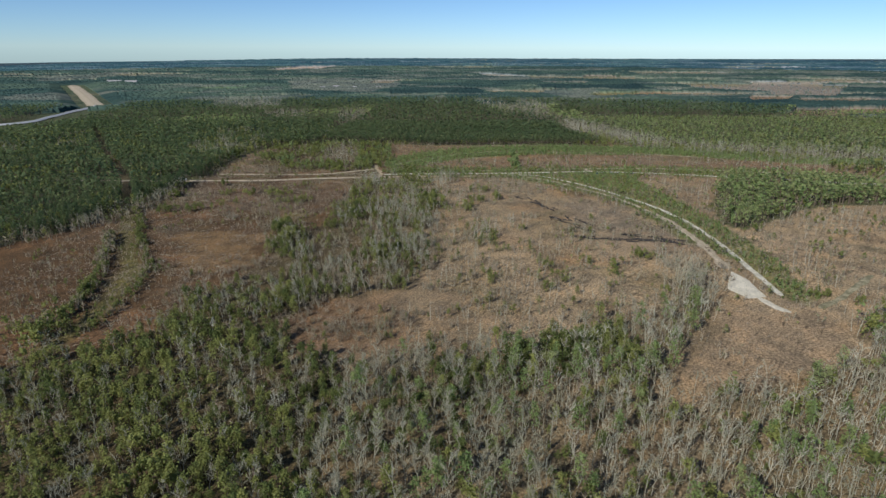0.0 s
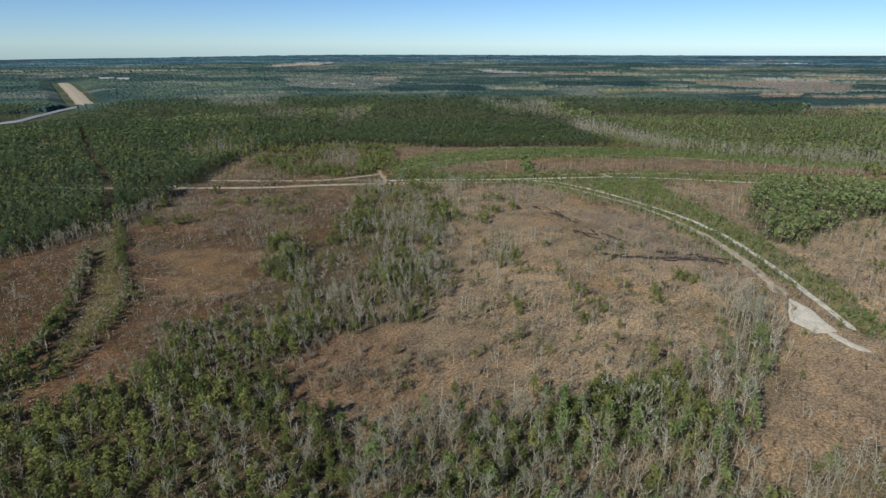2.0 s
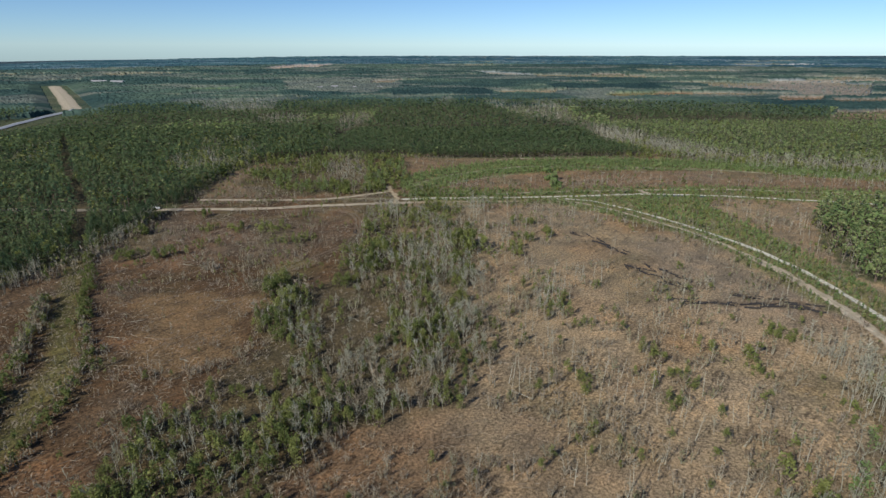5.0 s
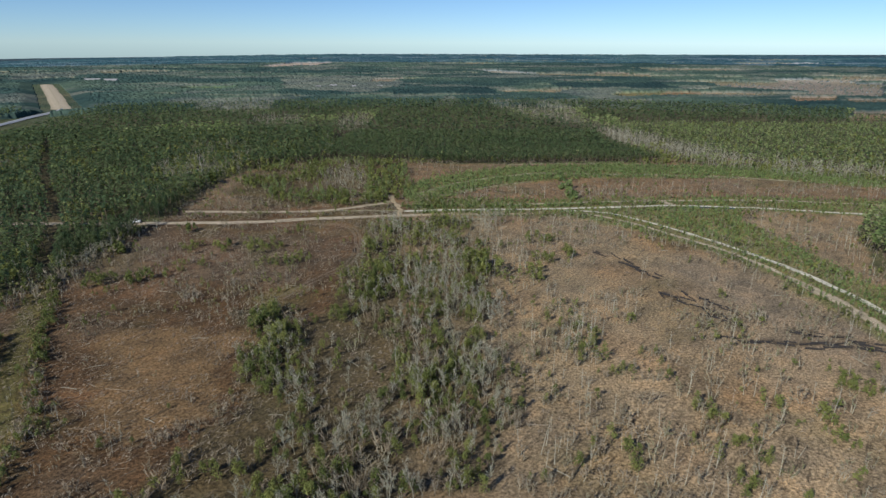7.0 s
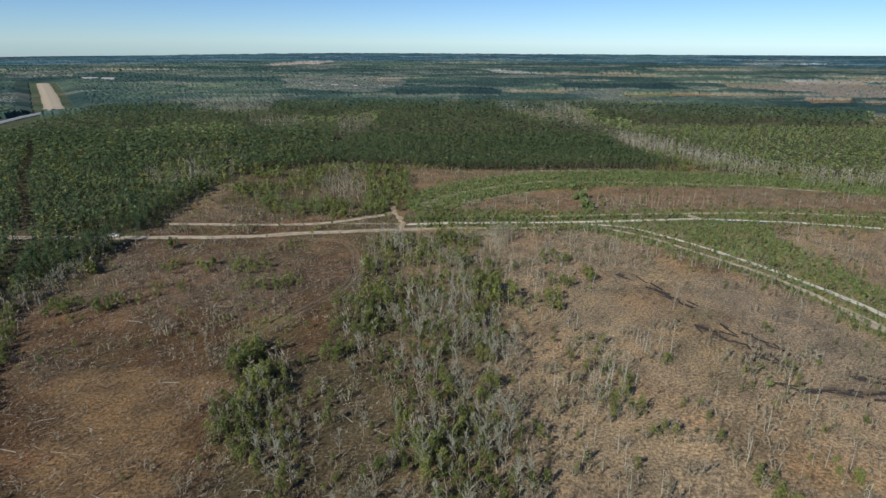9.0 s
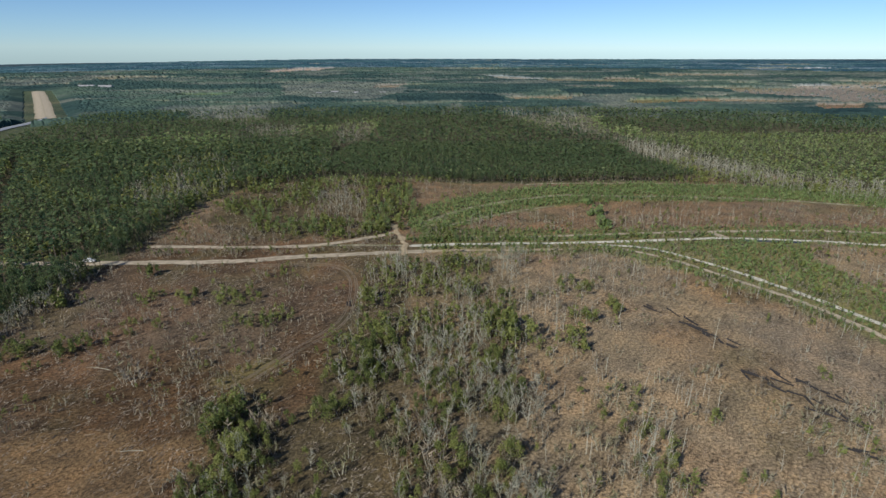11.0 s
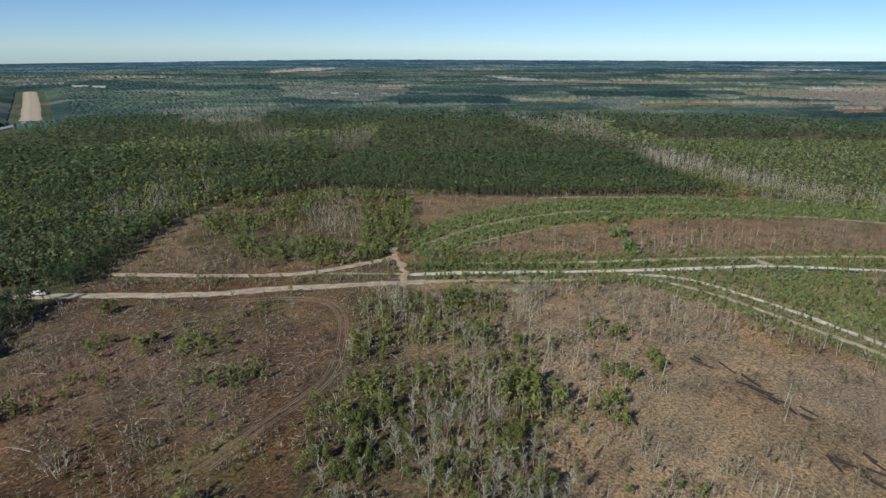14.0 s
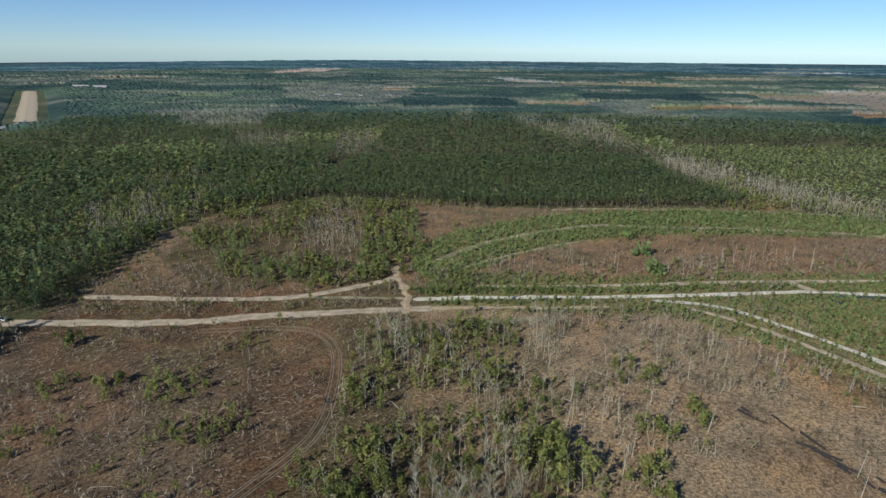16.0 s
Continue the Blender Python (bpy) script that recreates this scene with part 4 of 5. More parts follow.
# cleared ground
x, y, r = scatter(-170, 330, 120, 470, 4.6, 103)
m = off_roads(x, y, 0.5)
for poly in (FORE_WOOD, CENTRE_WOOD, LEFT_FOREST, SE_CLEARING, ORANGE_PATCH, ROAD_VERGE, YOUNG_FIELD, RIGHT_STAND):
    m &= ~inside(poly, x, y)
x, y = x[m], y[m]
clump = fbm(x, y, 26, 210)
east = (x > -5).astype(float)
keep = r.random(len(x)) < np.clip((clump - 0.34) * 3.4, 0.06, 0.95)
x, y, east = x[keep], y[keep], east[keep]
e = east > 0.5
choose(x[e], y[e], r, [("snag", 0.46, 0.5, 1.05), ("dry_brush", 0.32, 0.8, 1.4), ("evergreen_shrub", 0.08, 0.5, 1.1), ("bare_tree", 0.1, 0.4, 0.6)], 211)
choose(x[~e], y[~e], r, [("snag", 0.12, 0.4, 0.7), ("dry_brush", 0.62, 0.45, 1.0), ("evergreen_shrub", 0.14, 0.4, 0.9)], 212)
# low brush everywhere on it
x, y, r = scatter(-170, 260, 120, 470, 2.3, 113)
clump = fbm(x, y, 11, 214)
# left in rows by the machines
row = 0.5 + 0.5 * np.sin(2 * np.pi * (0.77 * x - 0.64 * y + (fbm(x, y, 40, 215) - 0.5) * 26) / 10.5)
dens = np.clip((clump - 0.5) * 8.0, 0.02, 0.95) * np.where(x > 0, 0.15 + 1.0 * row ** 2, 0.5 + 0.8 * row)
m = off_roads(x, y) & ~inside(LEFT_FOREST, x, y) & (r.random(len(x)) < dens)
m &= ~(inside(SE_CLEARING, x, y) | inside(ORANGE_PATCH, x, y)) | (r.random(len(x)) < 0.12)
size = r.uniform(0.35, 1.0, len(x)) * np.clip(0.55 + (clump - 0.45) * 3.0, 0.5, 1.25) * np.where(x > -30, 1.05, 0.75)
ev = m & (r.random(len(x)) < np.where(x > -30, 0.2, 0.14))
plant("evergreen_shrub", x[ev], y[ev], size[ev] * 0.85)
m &= ~ev
plant("dry_brush", x[m], y[m], size[m])

# clumps with a place of their own
r = np.random.default_rng(600)
for cx, cy, spread, n, kind, lo_, hi_ in CLUMPS:
    x, y = cx + r.normal(0, spread * 0.7, n), cy + r.normal(0, spread * 0.9, n)
    m = off_roads(x, y, 0.3)
    plant(kind, x[m], y[m], r.uniform(lo_, hi_, m.sum()))
for px, py in ((138, 220.5), (152, 219), (150, 208), (152, 201), (137, 198), (141.5, 200), (125, 212), (125, 220), (158, 323), (120, 232)):
    plant("snag", np.array([px]), np.array([py]), np.array([0.42]))

# brush rows beside the firebreak and along the forest's edge
for line, wd, n, table in (([(-107, 178), (-106, 205), (-113, 242), (-128, 271), (-148, 316), (-160, 336)], 2.2, 330, [("evergreen_shrub", 0.6, 0.4, 1.0), ("dry_brush", 0.4, 0.5, 1.0)]),
                           ([(-131, 182), (-122, 187), (-123, 212), (-135, 250), (-148, 285)], 2.2, 260, [("evergreen_shrub", 0.5, 0.5, 1.2), ("dry_brush", 0.5, 0.8, 1.5)]),
                           ([(-20, 568), (40, 571), (135, 573), (188, 558)], 4, 330, [("evergreen_shrub", 0.35, 0.6, 1.2), ("dry_brush", 0.5, 0.5, 1.1), ("light_pine", 0.15, 0.4, 0.7)]),
                           ([(-62, 441), (-36, 452), (-34, 468)], 7, 110, [("evergreen_shrub", 0.6, 0.6, 1.3), ("dry_brush", 0.4, 0.5, 1.0)]),
                           ([(-135, 422), (-60, 423), (-28, 425)], 4, 230, [("evergreen_shrub", 0.25, 0.3, 0.7), ("dry_brush", 0.75, 0.3, 0.7)]),
                           ([(-20, 436), (20, 436), (60, 436), (125, 437)], 3.5, 260, [("young_pine", 0.7, 0.5, 1.0), ("evergreen_shrub", 0.3, 0.4, 0.7)]),
                           ([(-215, 240), (-190, 272), (-168, 302), (-156, 340), (-150, 400)], 6, 330, [("bare_tree", 0.5, 0.5, 0.8), ("dry_brush", 0.3, 0.8, 1.6), ("evergreen_tree", 0.2, 0.4, 0.8)])):
    r = np.random.default_rng(int(abs(line[0][0]) + n))
    c = smooth_line(line, 1.0)
    i = r.integers(0, len(c), n)
    x, y = c[i, 0] + r.normal(0, wd * 0.6, n), c[i, 1] + r.normal(0, wd * 0.6, n)
    m = off_roads(x, y)
    choose(x[m], y[m], r, table, 220)

# green verges and young pines in rows
x, y, r = scatter(-20, 340, 185, 470, 2.1, 104)
m = rough(ROAD_VERGE, x, y, 3) & off_roads(x, y, -0.3)
x, y = x[m], y[m]
choose(x, y, r, [("young_pine", 0.62, 0.4, 0.9), ("evergreen_shrub", 0.13, 0.35, 0.7), ("dry_brush", 0.25, 0.4, 0.9)], 221)
x, y, r = scatter(-20, 440, 450, 572, 2.2, 105)
m = rough(YOUNG_FIELD, x, y, 2.5) & off_roads(x, y, -0.2) & (r.random(len(x)) < 0.9)
plant("young_pine", x[m], y[m], r.uniform(0.6, 1.1, m.sum()))

# bushes and pines north of the roads
x, y, r = scatter(-160, -8, 434, 575, 3.3, 106)
m = rough(NORTH_WOOD, x, y, 16, 24) & off_roads(x, y)
g_ = rough(NORTH_GREY, x, y, 5)
k = m & ~g_ & (fbm(x, y, 17, 231) > np.where(y < 485, 0.5, 0.43) + np.where(x < -100, 0.08, 0))
choose(x[k], y[k], r, [("light_pine", 0.26, 0.35, 0.65), ("evergreen_tree", 0.26, 0.4, 0.8), ("evergreen_shrub", 0.3, 0.6, 1.2), ("bare_tree", 0.08, 0.5, 0.7), ("dry_brush", 0.1, 0.8, 1.5)], 232)
k = m & g_
choose(x[k], y[k], r, [("bare_tree", 0.5, 0.45, 0.75), ("dry_brush", 0.3, 0.6, 1.2), ("evergreen_tree", 0.2, 0.4, 0.7)], 233)
x, y, r = scatter(-160, 340, 434, 575, 4.5, 107)
m = off_roads(x, y) & (fbm(x, y, 15, 234) > 0.4)
for poly in (LEFT_FOREST, YOUNG_FIELD, ROAD_VERGE, PLANTATION, GREY_BAND):
    m &= ~inside(poly, x, y)
choose(x[m], y[m], r, [("dry_brush", 0.66, 0.4, 1.1), ("snag", 0.1, 0.4, 0.75), ("evergreen_shrub", 0.24, 0.4, 0.9)], 235)

# tall woods
x, y, r = scatter(-720, -70, 205, 720, 3.1, 108)
m = rough(LEFT_FOREST, x, y, 4) & (near_line(FOREST_GAP, x, y) > 2.7) & (near_line(COUNTY_ROAD, x - 20, y + 38) > 42) & (near_line(COUNTY_ROAD, x, y) > 14) & (near_line(LOWER_ROAD, x, y) > 4.5) & (near_line([(-159.5, 413), (-171, 393)], x, y) > 5.5)
x, y = x[m], y[m]
hw = fbm(x, y, 90, 241) > 0.66
for poly in FAR_GREY:
    hw |= rough(poly, x, y, 10, 30)
choose(x[~hw], y[~hw], r, [("pine_tree", 0.71, 0.46, 0.72), ("light_pine", 0.05, 0.5, 0.7), ("evergreen_tree", 0.18, 0.7, 1.1), ("bare_tree", 0.06, 0.5, 0.8)], 242)
choose(x[hw], y[hw], r, [("pine_tree", 0.38, 0.45, 0.68), ("evergreen_tree", 0.22, 0.6, 1.0), ("bare_tree", 0.4, 0.55, 0.9)], 243)
x, y, r = scatter(-95, 220, 560, 720, 2.5, 109)
m = rough(PLANTATION, x, y, 2)
plant("pine_tree", x[m], y[m], r.uniform(0.42, 0.53, m.sum()))
x, y, r = scatter(160, 335, 270, 405, 3.4, 110)
m = rough(RIGHT_STAND, x, y, 8) & (fbm(x, y, 20, 260) > 0.4)
choose(x[m], y[m], r, [("light_pine", 0.75, 0.62, 0.88), ("young_pine", 0.12, 1.4, 2.2), ("evergreen_tree", 0.08, 0.4, 0.8), ("bare_tree", 0.05, 0.5, 0.8)], 261)
x, y, r = scatter(100, 540, 400, 720, 3.6, 111)
m = rough(GREY_BAND, x, y, 16, 36)
choose(x[m], y[m], r, [("bare_tree", 0.7, 0.55, 1.05), ("dry_brush", 0.1, 0.8, 1.5), ("evergreen_tree", 0.2, 0.5, 0.9)], 251)
# low growth between the plantation and the pale band
x, y, r = scatter(150, 345, 455, 640, 3.8, 116)
m = rough([(165, 625), (190, 562), (262, 514), (330, 468), (350, 478), (275, 515), (236, 552), (212, 588), (190, 630)], x, y, 4)
choose(x[m], y[m], r, [("light_pine", 0.3, 0.4, 0.7), ("evergreen_tree", 0.3, 0.4, 0.8), ("dry_brush", 0.25, 0.6, 1.2), ("bare_tree", 0.15, 0.5, 0.8)], 257)
x, y, r = scatter(180, 720, 440, 790, 3.5, 112)
m = rough(RIGHT_GREEN, x, y, 6) & ~inside(GREY_BAND, x, y)
choose(x[m], y[m], r, [("light_pine", 0.72, 0.35, 0.5), ("pine_tree", 0.08, 0.35, 0.5), ("evergreen_tree", 0.14, 0.5, 0.8), ("bare_tree", 0.06, 0.5, 0.8)], 252)
# beyond them, thinner in number and broader
x, y, r = scatter(-1000, 1000, 700, 1040, 5.2, 114)
pl = rough(PLANTATION, x, y, 3)
fld = np.zeros(x.shape, bool)
for poly, _ in FAR_FIELDS:
    fld |= rough(poly, x, y, 14, 45, 90)
m = ~fld & (near_line(COUNTY_ROAD, x, y) > 14) & (near_line(COUNTY_ROAD, x - 20, y + 38) > 42) & (near_line(HIGHWAY, x, y) > 26) & (np.hypot(x, y) < 1060) & ~((y < 790) & rough(RIGHT_GREEN, x, y, 6)) & ~((y < 720) & inside(PLANTATION, x, y))
g_ = np.zeros(x.shape, bool)
for poly in FAR_GREY:
    g_ |= rough(poly, x, y, 14, 40)
g_ |= rough(GREY_BAND, x, y, 10, 40)
g_ &= m & ~pl & (r.random(len(x)) < 0.7)
plant("bare_tree", x[g_], y[g_], r.uniform(0.6, 0.95, g_.sum()))
k = m & ~g_
lt = k & ~pl & ~inside(RIGHT_PINES, x, y) & (fbm(x * 0.5, y, 120, 262) > np.where(x > 180, 0.45, 0.62))
plant("light_pine", x[lt], y[lt], r.uniform(0.55, 0.8, lt.sum()))
k &= ~lt
plant("pine_tree", x[k], y[k], r.uniform(0.5, 0.72, k.sum()))
x, y, r = scatter(330, 720, 380, 560, 5.0, 115)
m = ~inside(GREY_BAND, x, y) & ~inside(YOUNG_FIELD, x, y) & off_roads(x, y) & (fbm(x, y, 60, 255) > 0.42)
choose(x[m], y[m], r, [("bare_tree", 0.4, 0.5, 0.9), ("evergreen_tree", 0.3, 0.5, 0.9), ("pine_tree", 0.3, 0.5, 0.8)], 256)


def rest_name(kind):
    return {"bare_tree": "bare_hardwoods", "snag": "standing_snags", "pine_tree": "pine_woods", "light_pine": "light_pine_stand", "evergreen_tree": "evergreen_thicket", "evergreen_shrub": "evergreen_shrubs", "young_pine": "young_pine_rows", "dry_brush": "dry_brush_cover"}[kind]


REST_LABEL = {"light_pine": "open stand of light green pines", "bare_tree": "dense stand of leafless pale grey hardwoods", "snag": "scattered thin dead trees on cleared ground", "pine_tree": "dark green pine forest with bare trunks at its edge", "evergreen_tree": "thicket of bushy green evergreen trees", "evergreen_shrub": "many green shrubs over the clearing", "young_pine": "rows of young light green planted pines", "dry_brush": "dry brown brush covering the cleared ground"}
SINGLE = 260


def build_plants():
    total = 0
    for ki, kind in enumerate(KINDS):
        maker, lo, hi, wood, crown, category, label = KINDS[kind]
        p = np.vstack(plants[kind])
        r = np.random.default_rng(500 + ki)
        d = np.hypot(p[:, 0] + 12, np.maximum(0, np.maximum(p[:, 1] - 225, 75 - p[:, 1])))
        # the single ones stand in the stretch that the flight crosses
        mid = np.hypot((p[:, 0] + 12) / 60, (p[:, 1] - 250) / 110)
        order = np.argsort(mid)
        n_single = 0 if kind == "dry_brush" else SINGLE
        single, rest = order[:n_single], order[n_single:]
        var = r.integers(0, VARIANTS, len(p))
        turn = r.uniform(0, 2 * np.pi, len(p))
        z = relief(p[:, 0], p[:, 1])
        meshes = []
        for v in range(VARIANTS):
            V, F, M = proto[kind, 0, v]
            pair = []
            for mi, (nm, mt) in enumerate((("trunk", wood), ("crown", crown))):
                f = F[M == mi]
                used, inv = np.unique(f, return_inverse=True)
                pair.append(mesh_from(kind + "_" + nm, V[used], inv.reshape(-1, 3), [mt]))
            meshes.append(pair)
        heads = []
        for v in range(VARIANTS if n_single else 0):
            base = tagged(new(kind), label, category, "scattered " + kind.replace("_", " ") + "s")
            part("trunk" if kind not in ("dry_brush", "evergreen_shrub") else "stem", meshes[v][0], base)
            part("crown" if kind not in ("dry_brush", "evergreen_shrub") else "foliage", meshes[v][1], base)
            heads.append(base)
        placed = set()
        for i in single:
            m_ = Matrix.LocRotScale((p[i, 0], p[i, 1], z[i]), Euler((0, 0, turn[i])), (p[i, 2],) * 3)
            v = int(var[i])
            if v not in placed:
                placed.add(v)
                heads[v].matrix_basis = m_
            else:
                heads_scale = heads[v].scale.copy()
                heads[v].scale = (1, 1, 1)
                copy_thing(heads[v], m_)
                heads[v].scale = heads_scale
        drift = np.clip((fbm(p[:, 0], p[:, 1], 70, 300 + ki) - 0.3) * 2.2, 0, 0.99)
        VV, FF, MM, TT, n = [], [], [], [], 0
        lod = np.digitize(d, (28, 80, 190) if kind in ("dry_brush", "evergreen_shrub", "young_pine") else (60, 130, 230, 430) if "pine" in kind else (40, 100, 235))
        for i in rest:
            V, F, M = proto[kind, int(lod[i]), int(var[i])]
            c, s = math.cos(turn[i]), math.sin(turn[i])
            W = np.empty_like(V)
            W[:, 0] = (V[:, 0] * c - V[:, 1] * s) * p[i, 2] + p[i, 0]
            W[:, 1] = (V[:, 0] * s + V[:, 1] * c) * p[i, 2] + p[i, 1]
            W[:, 2] = V[:, 2] * p[i, 2] + z[i]
            VV.append(W)
            FF.append(F + n)
            MM.append(M)
            TT.append(np.full(len(V), min(0.99, 0.5 * r.random() + 0.5 * drift[i])))
            n += len(V)
        if VV:
            me = mesh_from(rest_name(kind), np.vstack(VV), np.vstack(FF), [wood, crown], np.concatenate(MM), [("tint", "FLOAT", np.concatenate(TT))])
            tagged(new(rest_name(kind), me), REST_LABEL[kind], category, kind="stuff")
            total += len(me.polygons)
        print(kind, len(p), sum(len(f) for f in FF))
    print("triangles", total)


build_plants()


# ---- slash on the cleared ground ----


def build_slash():
    r = np.random.default_rng(900)
    x, y, _ = scatter(-168, 330, 120, 470, 1.9, 901)
    ok = off_roads(x, y) & ~inside(LEFT_FOREST, x, y) & ~inside(ROAD_VERGE, x, y) & ~inside(YOUNG_FIELD, x, y)
    ok &= r.random(len(x)) < np.clip((fbm(x, y, 30, 902) - 0.3) * 1.6, 0.08, 0.75) * np.where(x > 0, 0.45, 0.9)
    x, y = x[ok], y[ok]
    n = len(x)
    # sticks lie along the way the machines dragged them
    a = (fbm(x, y, 70, 903) - 0.5) * 3.0 + 0.5 + r.normal(0, 0.45, n)
    L = r.gamma(2.2, 0.6, n) + 0.5
    w = r.uniform(0.025, 0.06, n) * (1 + L * 0.1)
    d = np.stack([np.cos(a), np.sin(a), r.normal(0, 0.05, n)], 1)
    s = np.stack([-np.sin(a), np.cos(a), np.zeros(n)], 1) * w[:, None]
    c = np.stack([x, y, relief(x, y) + 0.06], 1)
    e0, e1 = c - d * L[:, None] / 2, c + d * L[:, None] / 2
    up = np.array((0, 0, 1.0)) * (w * 1.5)[:, None]
    V = np.stack([e0 - s, e0 + s, e0 + up, e1 - s * 0.6, e1 + s * 0.6, e1 + up * 0.7], 1).reshape(-1, 3)
    f = np.array([(0, 3, 5), (0, 5, 2), (1, 2, 5), (1, 5, 4), (0, 2, 1), (3, 4, 5)])
    F = (np.arange(n)[:, None, None] * 6 + f[None]).reshape(-1, 3)
    me = mesh_from("slash", V, F, [STICK], attrs=[("tint", "FLOAT", np.repeat(r.random(n), 6))])
    # low heaps of twigs
    x, y, _ = scatter(-168, 250, 120, 470, 1.75, 905)
    ok = off_roads(x, y) & ~inside(LEFT_FOREST, x, y) & ~inside(ROAD_VERGE, x, y) & ~inside(YOUNG_FIELD, x, y)
    west_ = np.where(x < -25, 1.0, 0.3)
    ok &= r.random(len(x)) < np.clip((fbm(x, y, 9, 906) - 0.33) * 3.0, 0.05, 0.9) * west_
    x, y = x[ok], y[ok]
    g, k = Geo(), 6
    n = len(x) * k
    base = np.repeat(np.stack([x, y, relief(x, y)], 1), k, 0) + r.normal(0, 0.45, (n, 3)) * (1, 1, 0.1)
    a = np.repeat((fbm(x, y, 70, 903) - 0.5) * 3.0 + 0.5, k) + r.normal(0, 0.7, n)
    dirs = np.stack([np.cos(a), np.sin(a), r.uniform(0.15, 1.0, n)], 1)
    g.slivers(base, dirs, r.uniform(0.6, 1.7, n), r.uniform(0.05, 0.2, n), 0, r)
    V2, F2, _ = g.arrays()
    me2 = mesh_from("twig_heaps", V2, F2, [STICK], attrs=[("tint", "FLOAT", np.repeat(r.random(n) * np.repeat(np.where(x < -25, 0.4, 0.85), k), 3))])
    tagged(new("twig_heaps", me2), "low heaps of broken twigs on cleared ground", "debris", kind="stuff")
    tagged(new("logging_slash", me), "cut branches and sticks strewn over cleared ground", "debris", kind="stuff")


build_slash()


def build_log(name, length, radius, mat, r):
    """A felled log: a bent tapered stem with branch stubs and closed ends."""
    bm = bmesh.new()
    rings = []
    for i in range(6):
        k = i / 5
        rad = radius * (1 - 0.35 * k) * r.uniform(0.9, 1.1)
        cx, cz = 0.05 * length * math.sin(k * 2.4), radius * 0.8
        rings.append([bm.verts.new((cx + rad * math.cos(q * math.pi / 4), (k - 0.5) * length, cz + rad * math.sin(q * math.pi / 4))) for q in range(8)])
    for a_, b_ in zip(rings, rings[1:]):
        for q in range(8):
            bm.faces.new((a_[q], a_[(q + 1) % 8], b_[(q + 1) % 8], b_[q]))
    bm.faces.new(rings[0][::-1])
    bm.faces.new(rings[-1])
    for i in range(3):
        y0, s = r.uniform(-0.3, 0.45) * length, 1 if r.random() < 0.5 else -1
        v = [bm.verts.new(p) for p in ((0.0, y0, radius * 1.5), (0.02, y0 + 0.14, radius * 1.4), (0.05, y0 + 0.05, radius), (s * 0.8, y0 + 0.7, radius * 2.4))]
        for tri in ((0, 1, 3), (1, 2, 3), (2, 0, 3)):
            bm.faces.new([v[t] for t in tri])
    bmesh.ops.recalc_face_normals(bm, faces=bm.faces)
    me = bpy.data.meshes.new(name)
    bm.to_mesh(me)
    bm.free()
    me.materials.append(mat)
    return me


def build_logs():
    r = np.random.default_rng(910)
    meshes = [build_log("charred_log", 5.5, 0.3, CHAR, r) for _ in range(4)]
    for bl in BURN_LINES:
        c = smooth_line(bl, 1.2)
        for i in range(0, len(c) - 1, 1):
            if r.random() < 0.42:
                continue
            p = c[i] + r.normal(0, 1.7, 2)
            t = c[min(i + 3, len(c) - 1)] - c[max(i - 3, 0)]
            ob = new("charred_log", meshes[int(r.integers(4))])
            ob.matrix_basis = Matrix.LocRotScale((p[0], p[1], float(relief(p[0], p[1]))), Euler((0, 0, math.atan2(t[1], t[0]) - math.pi / 2 + r.normal(0, 0.3))), (1, r.uniform(0.5, 1.3), r.uniform(0.7, 1.6)))
            tagged(ob, "charred black log in a burnt slash row", "log", "burnt slash rows")
    pale = [build_log("felled_log", 5.5, 0.11, PALE_BARK, r) for _ in range(3)]
    for i in range(34):
        x_, y_ = r.uniform(-150, 135), r.uniform(215, 405)
        if not off_roads(np.array([x_]), np.array([y_]), 1.0)[0] or x_ < -150 or inside(LEFT_FOREST, [x_], [y_])[0]:
            continue
        ob = new("felled_log", pale[i % 3])
        ob.matrix_basis = Matrix.LocRotScale((x_, y_, float(relief(x_, y_))), Euler((0, 0, r.normal(0.9, 0.6))), (1, r.uniform(0.5, 1.2), 1))
        tagged(ob, "pale felled log lying on cleared ground", "log", "felled logs")


build_logs()


# ---- burnt stumps, truck, far buildings ----


def build_stump(h, rad, r):
    bm = bmesh.new()
    rings = []
    for i, k in enumerate((0, 0.12, 0.5, 1.0)):
        w = rad * (1.7, 1.15, 0.95, 0.75)[i]
        rings.append([bm.verts.new((w * math.cos(q * math.pi / 4) * r.uniform(0.85, 1.15), w * math.sin(q * math.pi / 4) * r.uniform(0.85, 1.15), h * k + (r.uniform(-0.2, 0.35) if i == 3 else 0))) for q in range(8)])
    for a_, b_ in zip(rings, rings[1:]):
        for q in range(8):
            bm.faces.new((a_[q], a_[(q + 1) % 8], b_[(q + 1) % 8], b_[q]))
    bm.faces.new(rings[-1])
    bm.faces.new(rings[0][::-1])
    me = bpy.data.meshes.new("burnt_stump")
    bm.to_mesh(me)
    bm.free()
    me.materials.append(CHAR)
    return me


r = np.random.default_rng(950)
for sx, sy, sh, sr in ((-41.6, 361.2, 2.0, 0.34), (-42.7, 361.8, 1.5, 0.26)):
    st = new("burnt_stump", build_stump(sh, sr, r))
    st.location = (sx, sy, float(relief(sx, sy)) - 0.03)
    tagged(st, "charred black tree stump beside the wheel ruts", "stump", "burnt stumps")


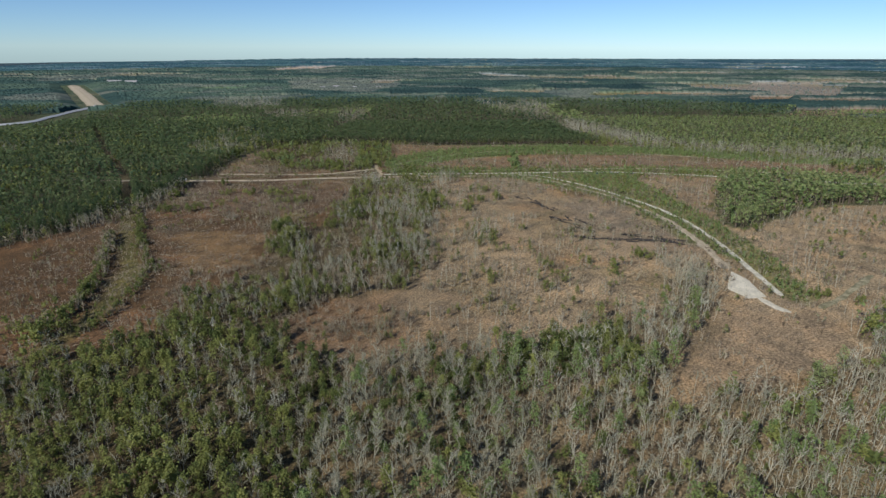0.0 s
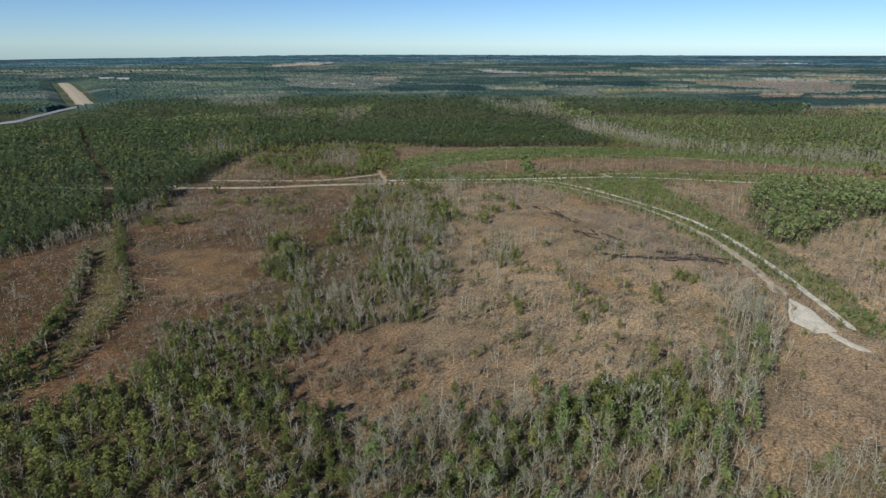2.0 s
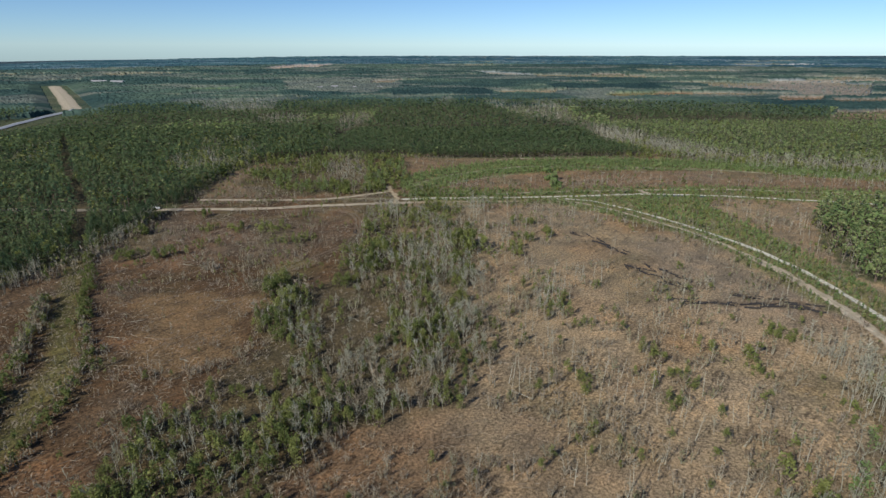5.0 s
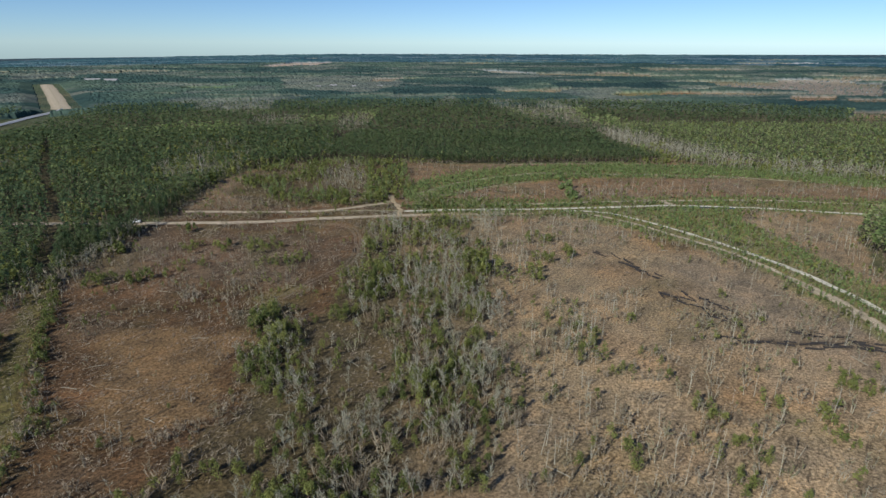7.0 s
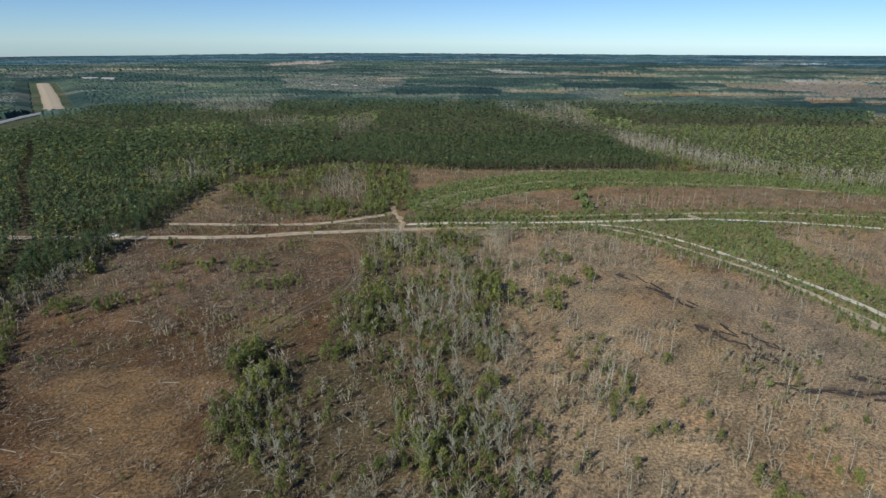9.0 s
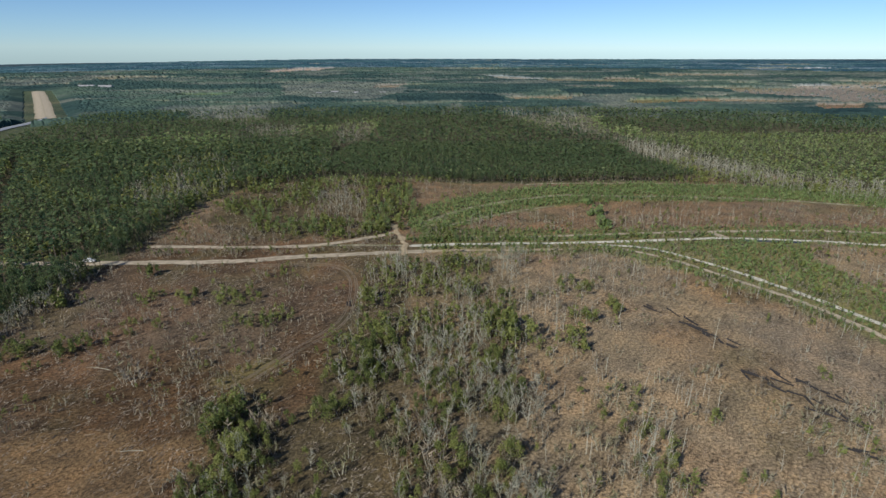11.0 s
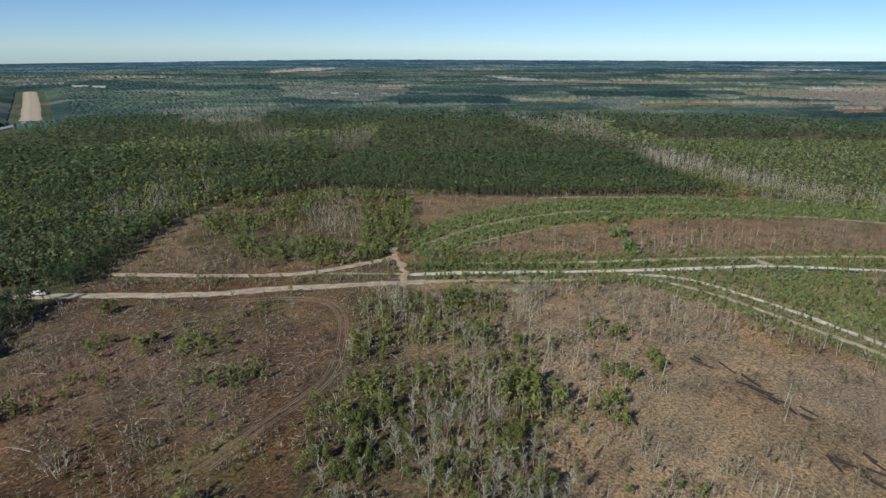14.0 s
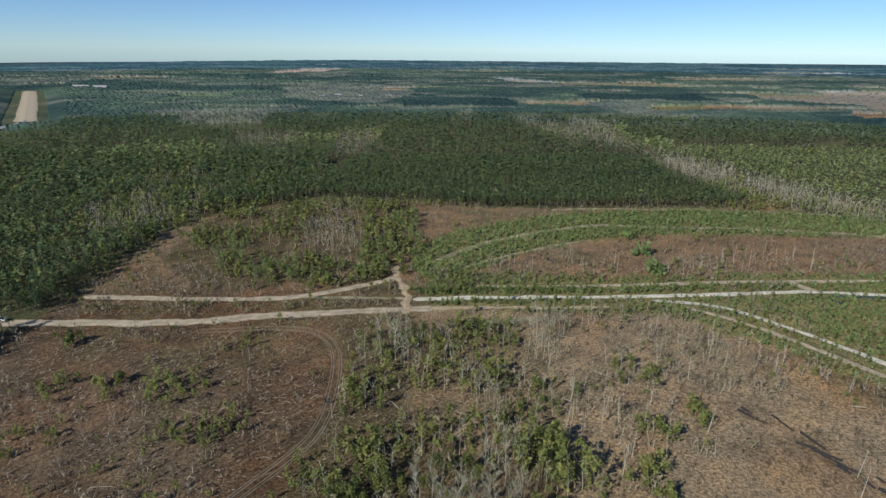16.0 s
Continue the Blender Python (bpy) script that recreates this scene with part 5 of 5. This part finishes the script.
def box_mesh(name, sx, sy, sz, mat, bevel=0.0, taper=1.0):
    bm = bmesh.new()
    bmesh.ops.create_cube(bm, size=1.0)
    for v in bm.verts:
        k = taper if v.co.z > 0 else 1.0
        v.co = Vector((v.co.x * sx * k, v.co.y * sy * k, (v.co.z + 0.5) * sz))
    if bevel:
        bmesh.ops.bevel(bm, geom=list(bm.edges), offset=bevel, segments=2, affect="EDGES")
    me = bpy.data.meshes.new(name)
    bm.to_mesh(me)
    bm.free()
    me.materials.append(mat)
    return me


PAINT = plain_material("white_paint", (0.8, 0.8, 0.79), 0.3, 0.03, 1.0)
GLASS_DARK = plain_material("dark_glass", (0.02, 0.025, 0.03), 0.08, 0.1, 1.0)
RUBBER = plain_material("black_rubber", (0.02, 0.02, 0.02), 0.8, 0.2, 5.0)
METAL = plain_material("grey_metal", (0.4, 0.4, 0.4), 0.35, 0.1, 3.0, 1.0)
ROOF = plain_material("grey_roofing", (0.3, 0.29, 0.28), 0.7, 0.2, 0.5)
WALL = plain_material("white_siding", (0.7, 0.69, 0.66), 0.7, 0.1, 0.5)


def build_truck(x_, y_, turn):
    truck = tagged(new("pickup_truck"), "white pickup truck parked on the dirt road", "truck")
    truck.matrix_basis = pose(x_, y_, float(relief(x_, y_)) + 0.1, 0, 0, turn)

    def put(name, me, at, parent=truck, label=""):
        ob = part(name, me, parent, label)
        ob.location = at
        return ob
    put("body", box_mesh("truck_body", 5.3, 1.9, 0.62, PAINT, 0.1), (0, 0, 0.45))
    put("hood", box_mesh("truck_hood", 1.4, 1.75, 0.2, PAINT, 0.07), (1.85, 0, 1.02))
    cab = put("cab", box_mesh("truck_cab", 2.1, 1.75, 0.8, PAINT, 0.1, 0.78), (0.25, 0, 1.05))
    put("windshield", box_mesh("truck_windshield", 0.06, 1.35, 0.5, GLASS_DARK, 0.01), (0.95, 0, 0.16), cab, "dark glass windshield")
    put("rear_window", box_mesh("truck_rear_window", 0.06, 1.3, 0.42, GLASS_DARK, 0.01), (-0.98, 0, 0.2), cab, "dark glass rear window")
    for s in (-1, 1):
        put("side_window", box_mesh("truck_side_window", 1.3, 0.05, 0.4, GLASS_DARK, 0.01), (0, s * 0.8, 0.2), cab, "dark glass side window")
        put("bed_side", box_mesh("truck_bed_side", 1.75, 0.12, 0.45, PAINT, 0.03), (-1.7, s * 0.86, 1.03))
    put("tailgate", box_mesh("truck_tailgate", 0.1, 1.6, 0.45, PAINT, 0.03), (-2.56, 0, 1.03))
    put("front_bumper", box_mesh("truck_front_bumper", 0.16, 1.85, 0.22, METAL, 0.04), (2.7, 0, 0.5), label="grey metal bumper")
    put("rear_bumper", box_mesh("truck_rear_bumper", 0.16, 1.8, 0.2, METAL, 0.04), (-2.7, 0, 0.5), label="grey metal bumper")
    g = bmesh.new()
    bmesh.ops.create_cone(g, cap_ends=True, segments=20, radius1=0.38, radius2=0.38, depth=0.26, matrix=Matrix.Rotation(math.pi / 2, 4, "X"))
    bmesh.ops.bevel(g, geom=[e for e in g.edges if len(e.link_faces) == 2 and e.calc_face_angle() > 1], offset=0.05, segments=2, affect="EDGES")
    tyre = bpy.data.meshes.new("truck_tyre")
    g.to_mesh(tyre)
    g.free()
    tyre.materials.append(RUBBER)
    for ax in (-1.7, 1.65):
        for s in (-1, 1):
            wheel = put("wheel", tyre, (ax, s * 0.86, 0.36), label="black rubber tyre")
            put("rim", box_mesh("truck_rim", 0.34, 0.05, 0.34, METAL, 0.02), (0, s * 0.13, -0.17), wheel, "grey metal rim")


build_truck(-159.5, 413.0, 8)


def build_house(x_, y_, w, d, hgt, turn, base=0.0):
    house = tagged(new("house"), "small white house with a grey gable roof", "house", "far houses")
    house.matrix_basis = pose(x_, y_, float(relief(x_, y_)) + base, 0, 0, turn)
    part("wall", box_mesh("house_wall", w, d, hgt, WALL), house)
    bm = bmesh.new()
    v = [bm.verts.new(p) for p in ((-w / 2 - 0.5, -d / 2 - 0.5, hgt), (w / 2 + 0.5, -d / 2 - 0.5, hgt), (w / 2 + 0.5, d / 2 + 0.5, hgt), (-w / 2 - 0.5, d / 2 + 0.5, hgt), (-w / 2 - 0.5, 0, hgt + d * 0.3), (w / 2 + 0.5, 0, hgt + d * 0.3))]
    for q in ((0, 1, 5, 4), (2, 3, 4, 5), (0, 4, 3), (1, 2, 5), (0, 3, 2, 1)):
        bm.faces.new([v[i] for i in q])
    me = bpy.data.meshes.new("house_roof")
    bm.to_mesh(me)
    bm.free()
    me.materials.append(ROOF)
    part("roof", me, house, "grey gable roof")
    for i in range(max(2, int(w // 4))):
        win = part("window", box_mesh("house_window", 1.2, 0.08, 1.3, GLASS_DARK), house, "dark glass window")
        win.location = (-w / 2 + (i + 0.5) * w / max(2, int(w // 4)), -d / 2 - 0.03, hgt * 0.4)


for hx, hy, hw, hd, hh, ht in ((-168, 1400, 14, 8, 3.5, 10), (-125, 1385, 11, 7, 3.5, -15), (-195, 1370, 10, 7, 3.5, 30), (-70, 1380, 11, 7, 3.5, 0), (-735, 1560, 34, 14, 5, 2), (-690, 1550, 28, 14, 5, 0), (-430, 2500, 20, 10, 4, 5), (-380, 2520, 26, 10, 4, 0)):
    build_house(hx, hy, hw, hd, hh, ht, 0.0)
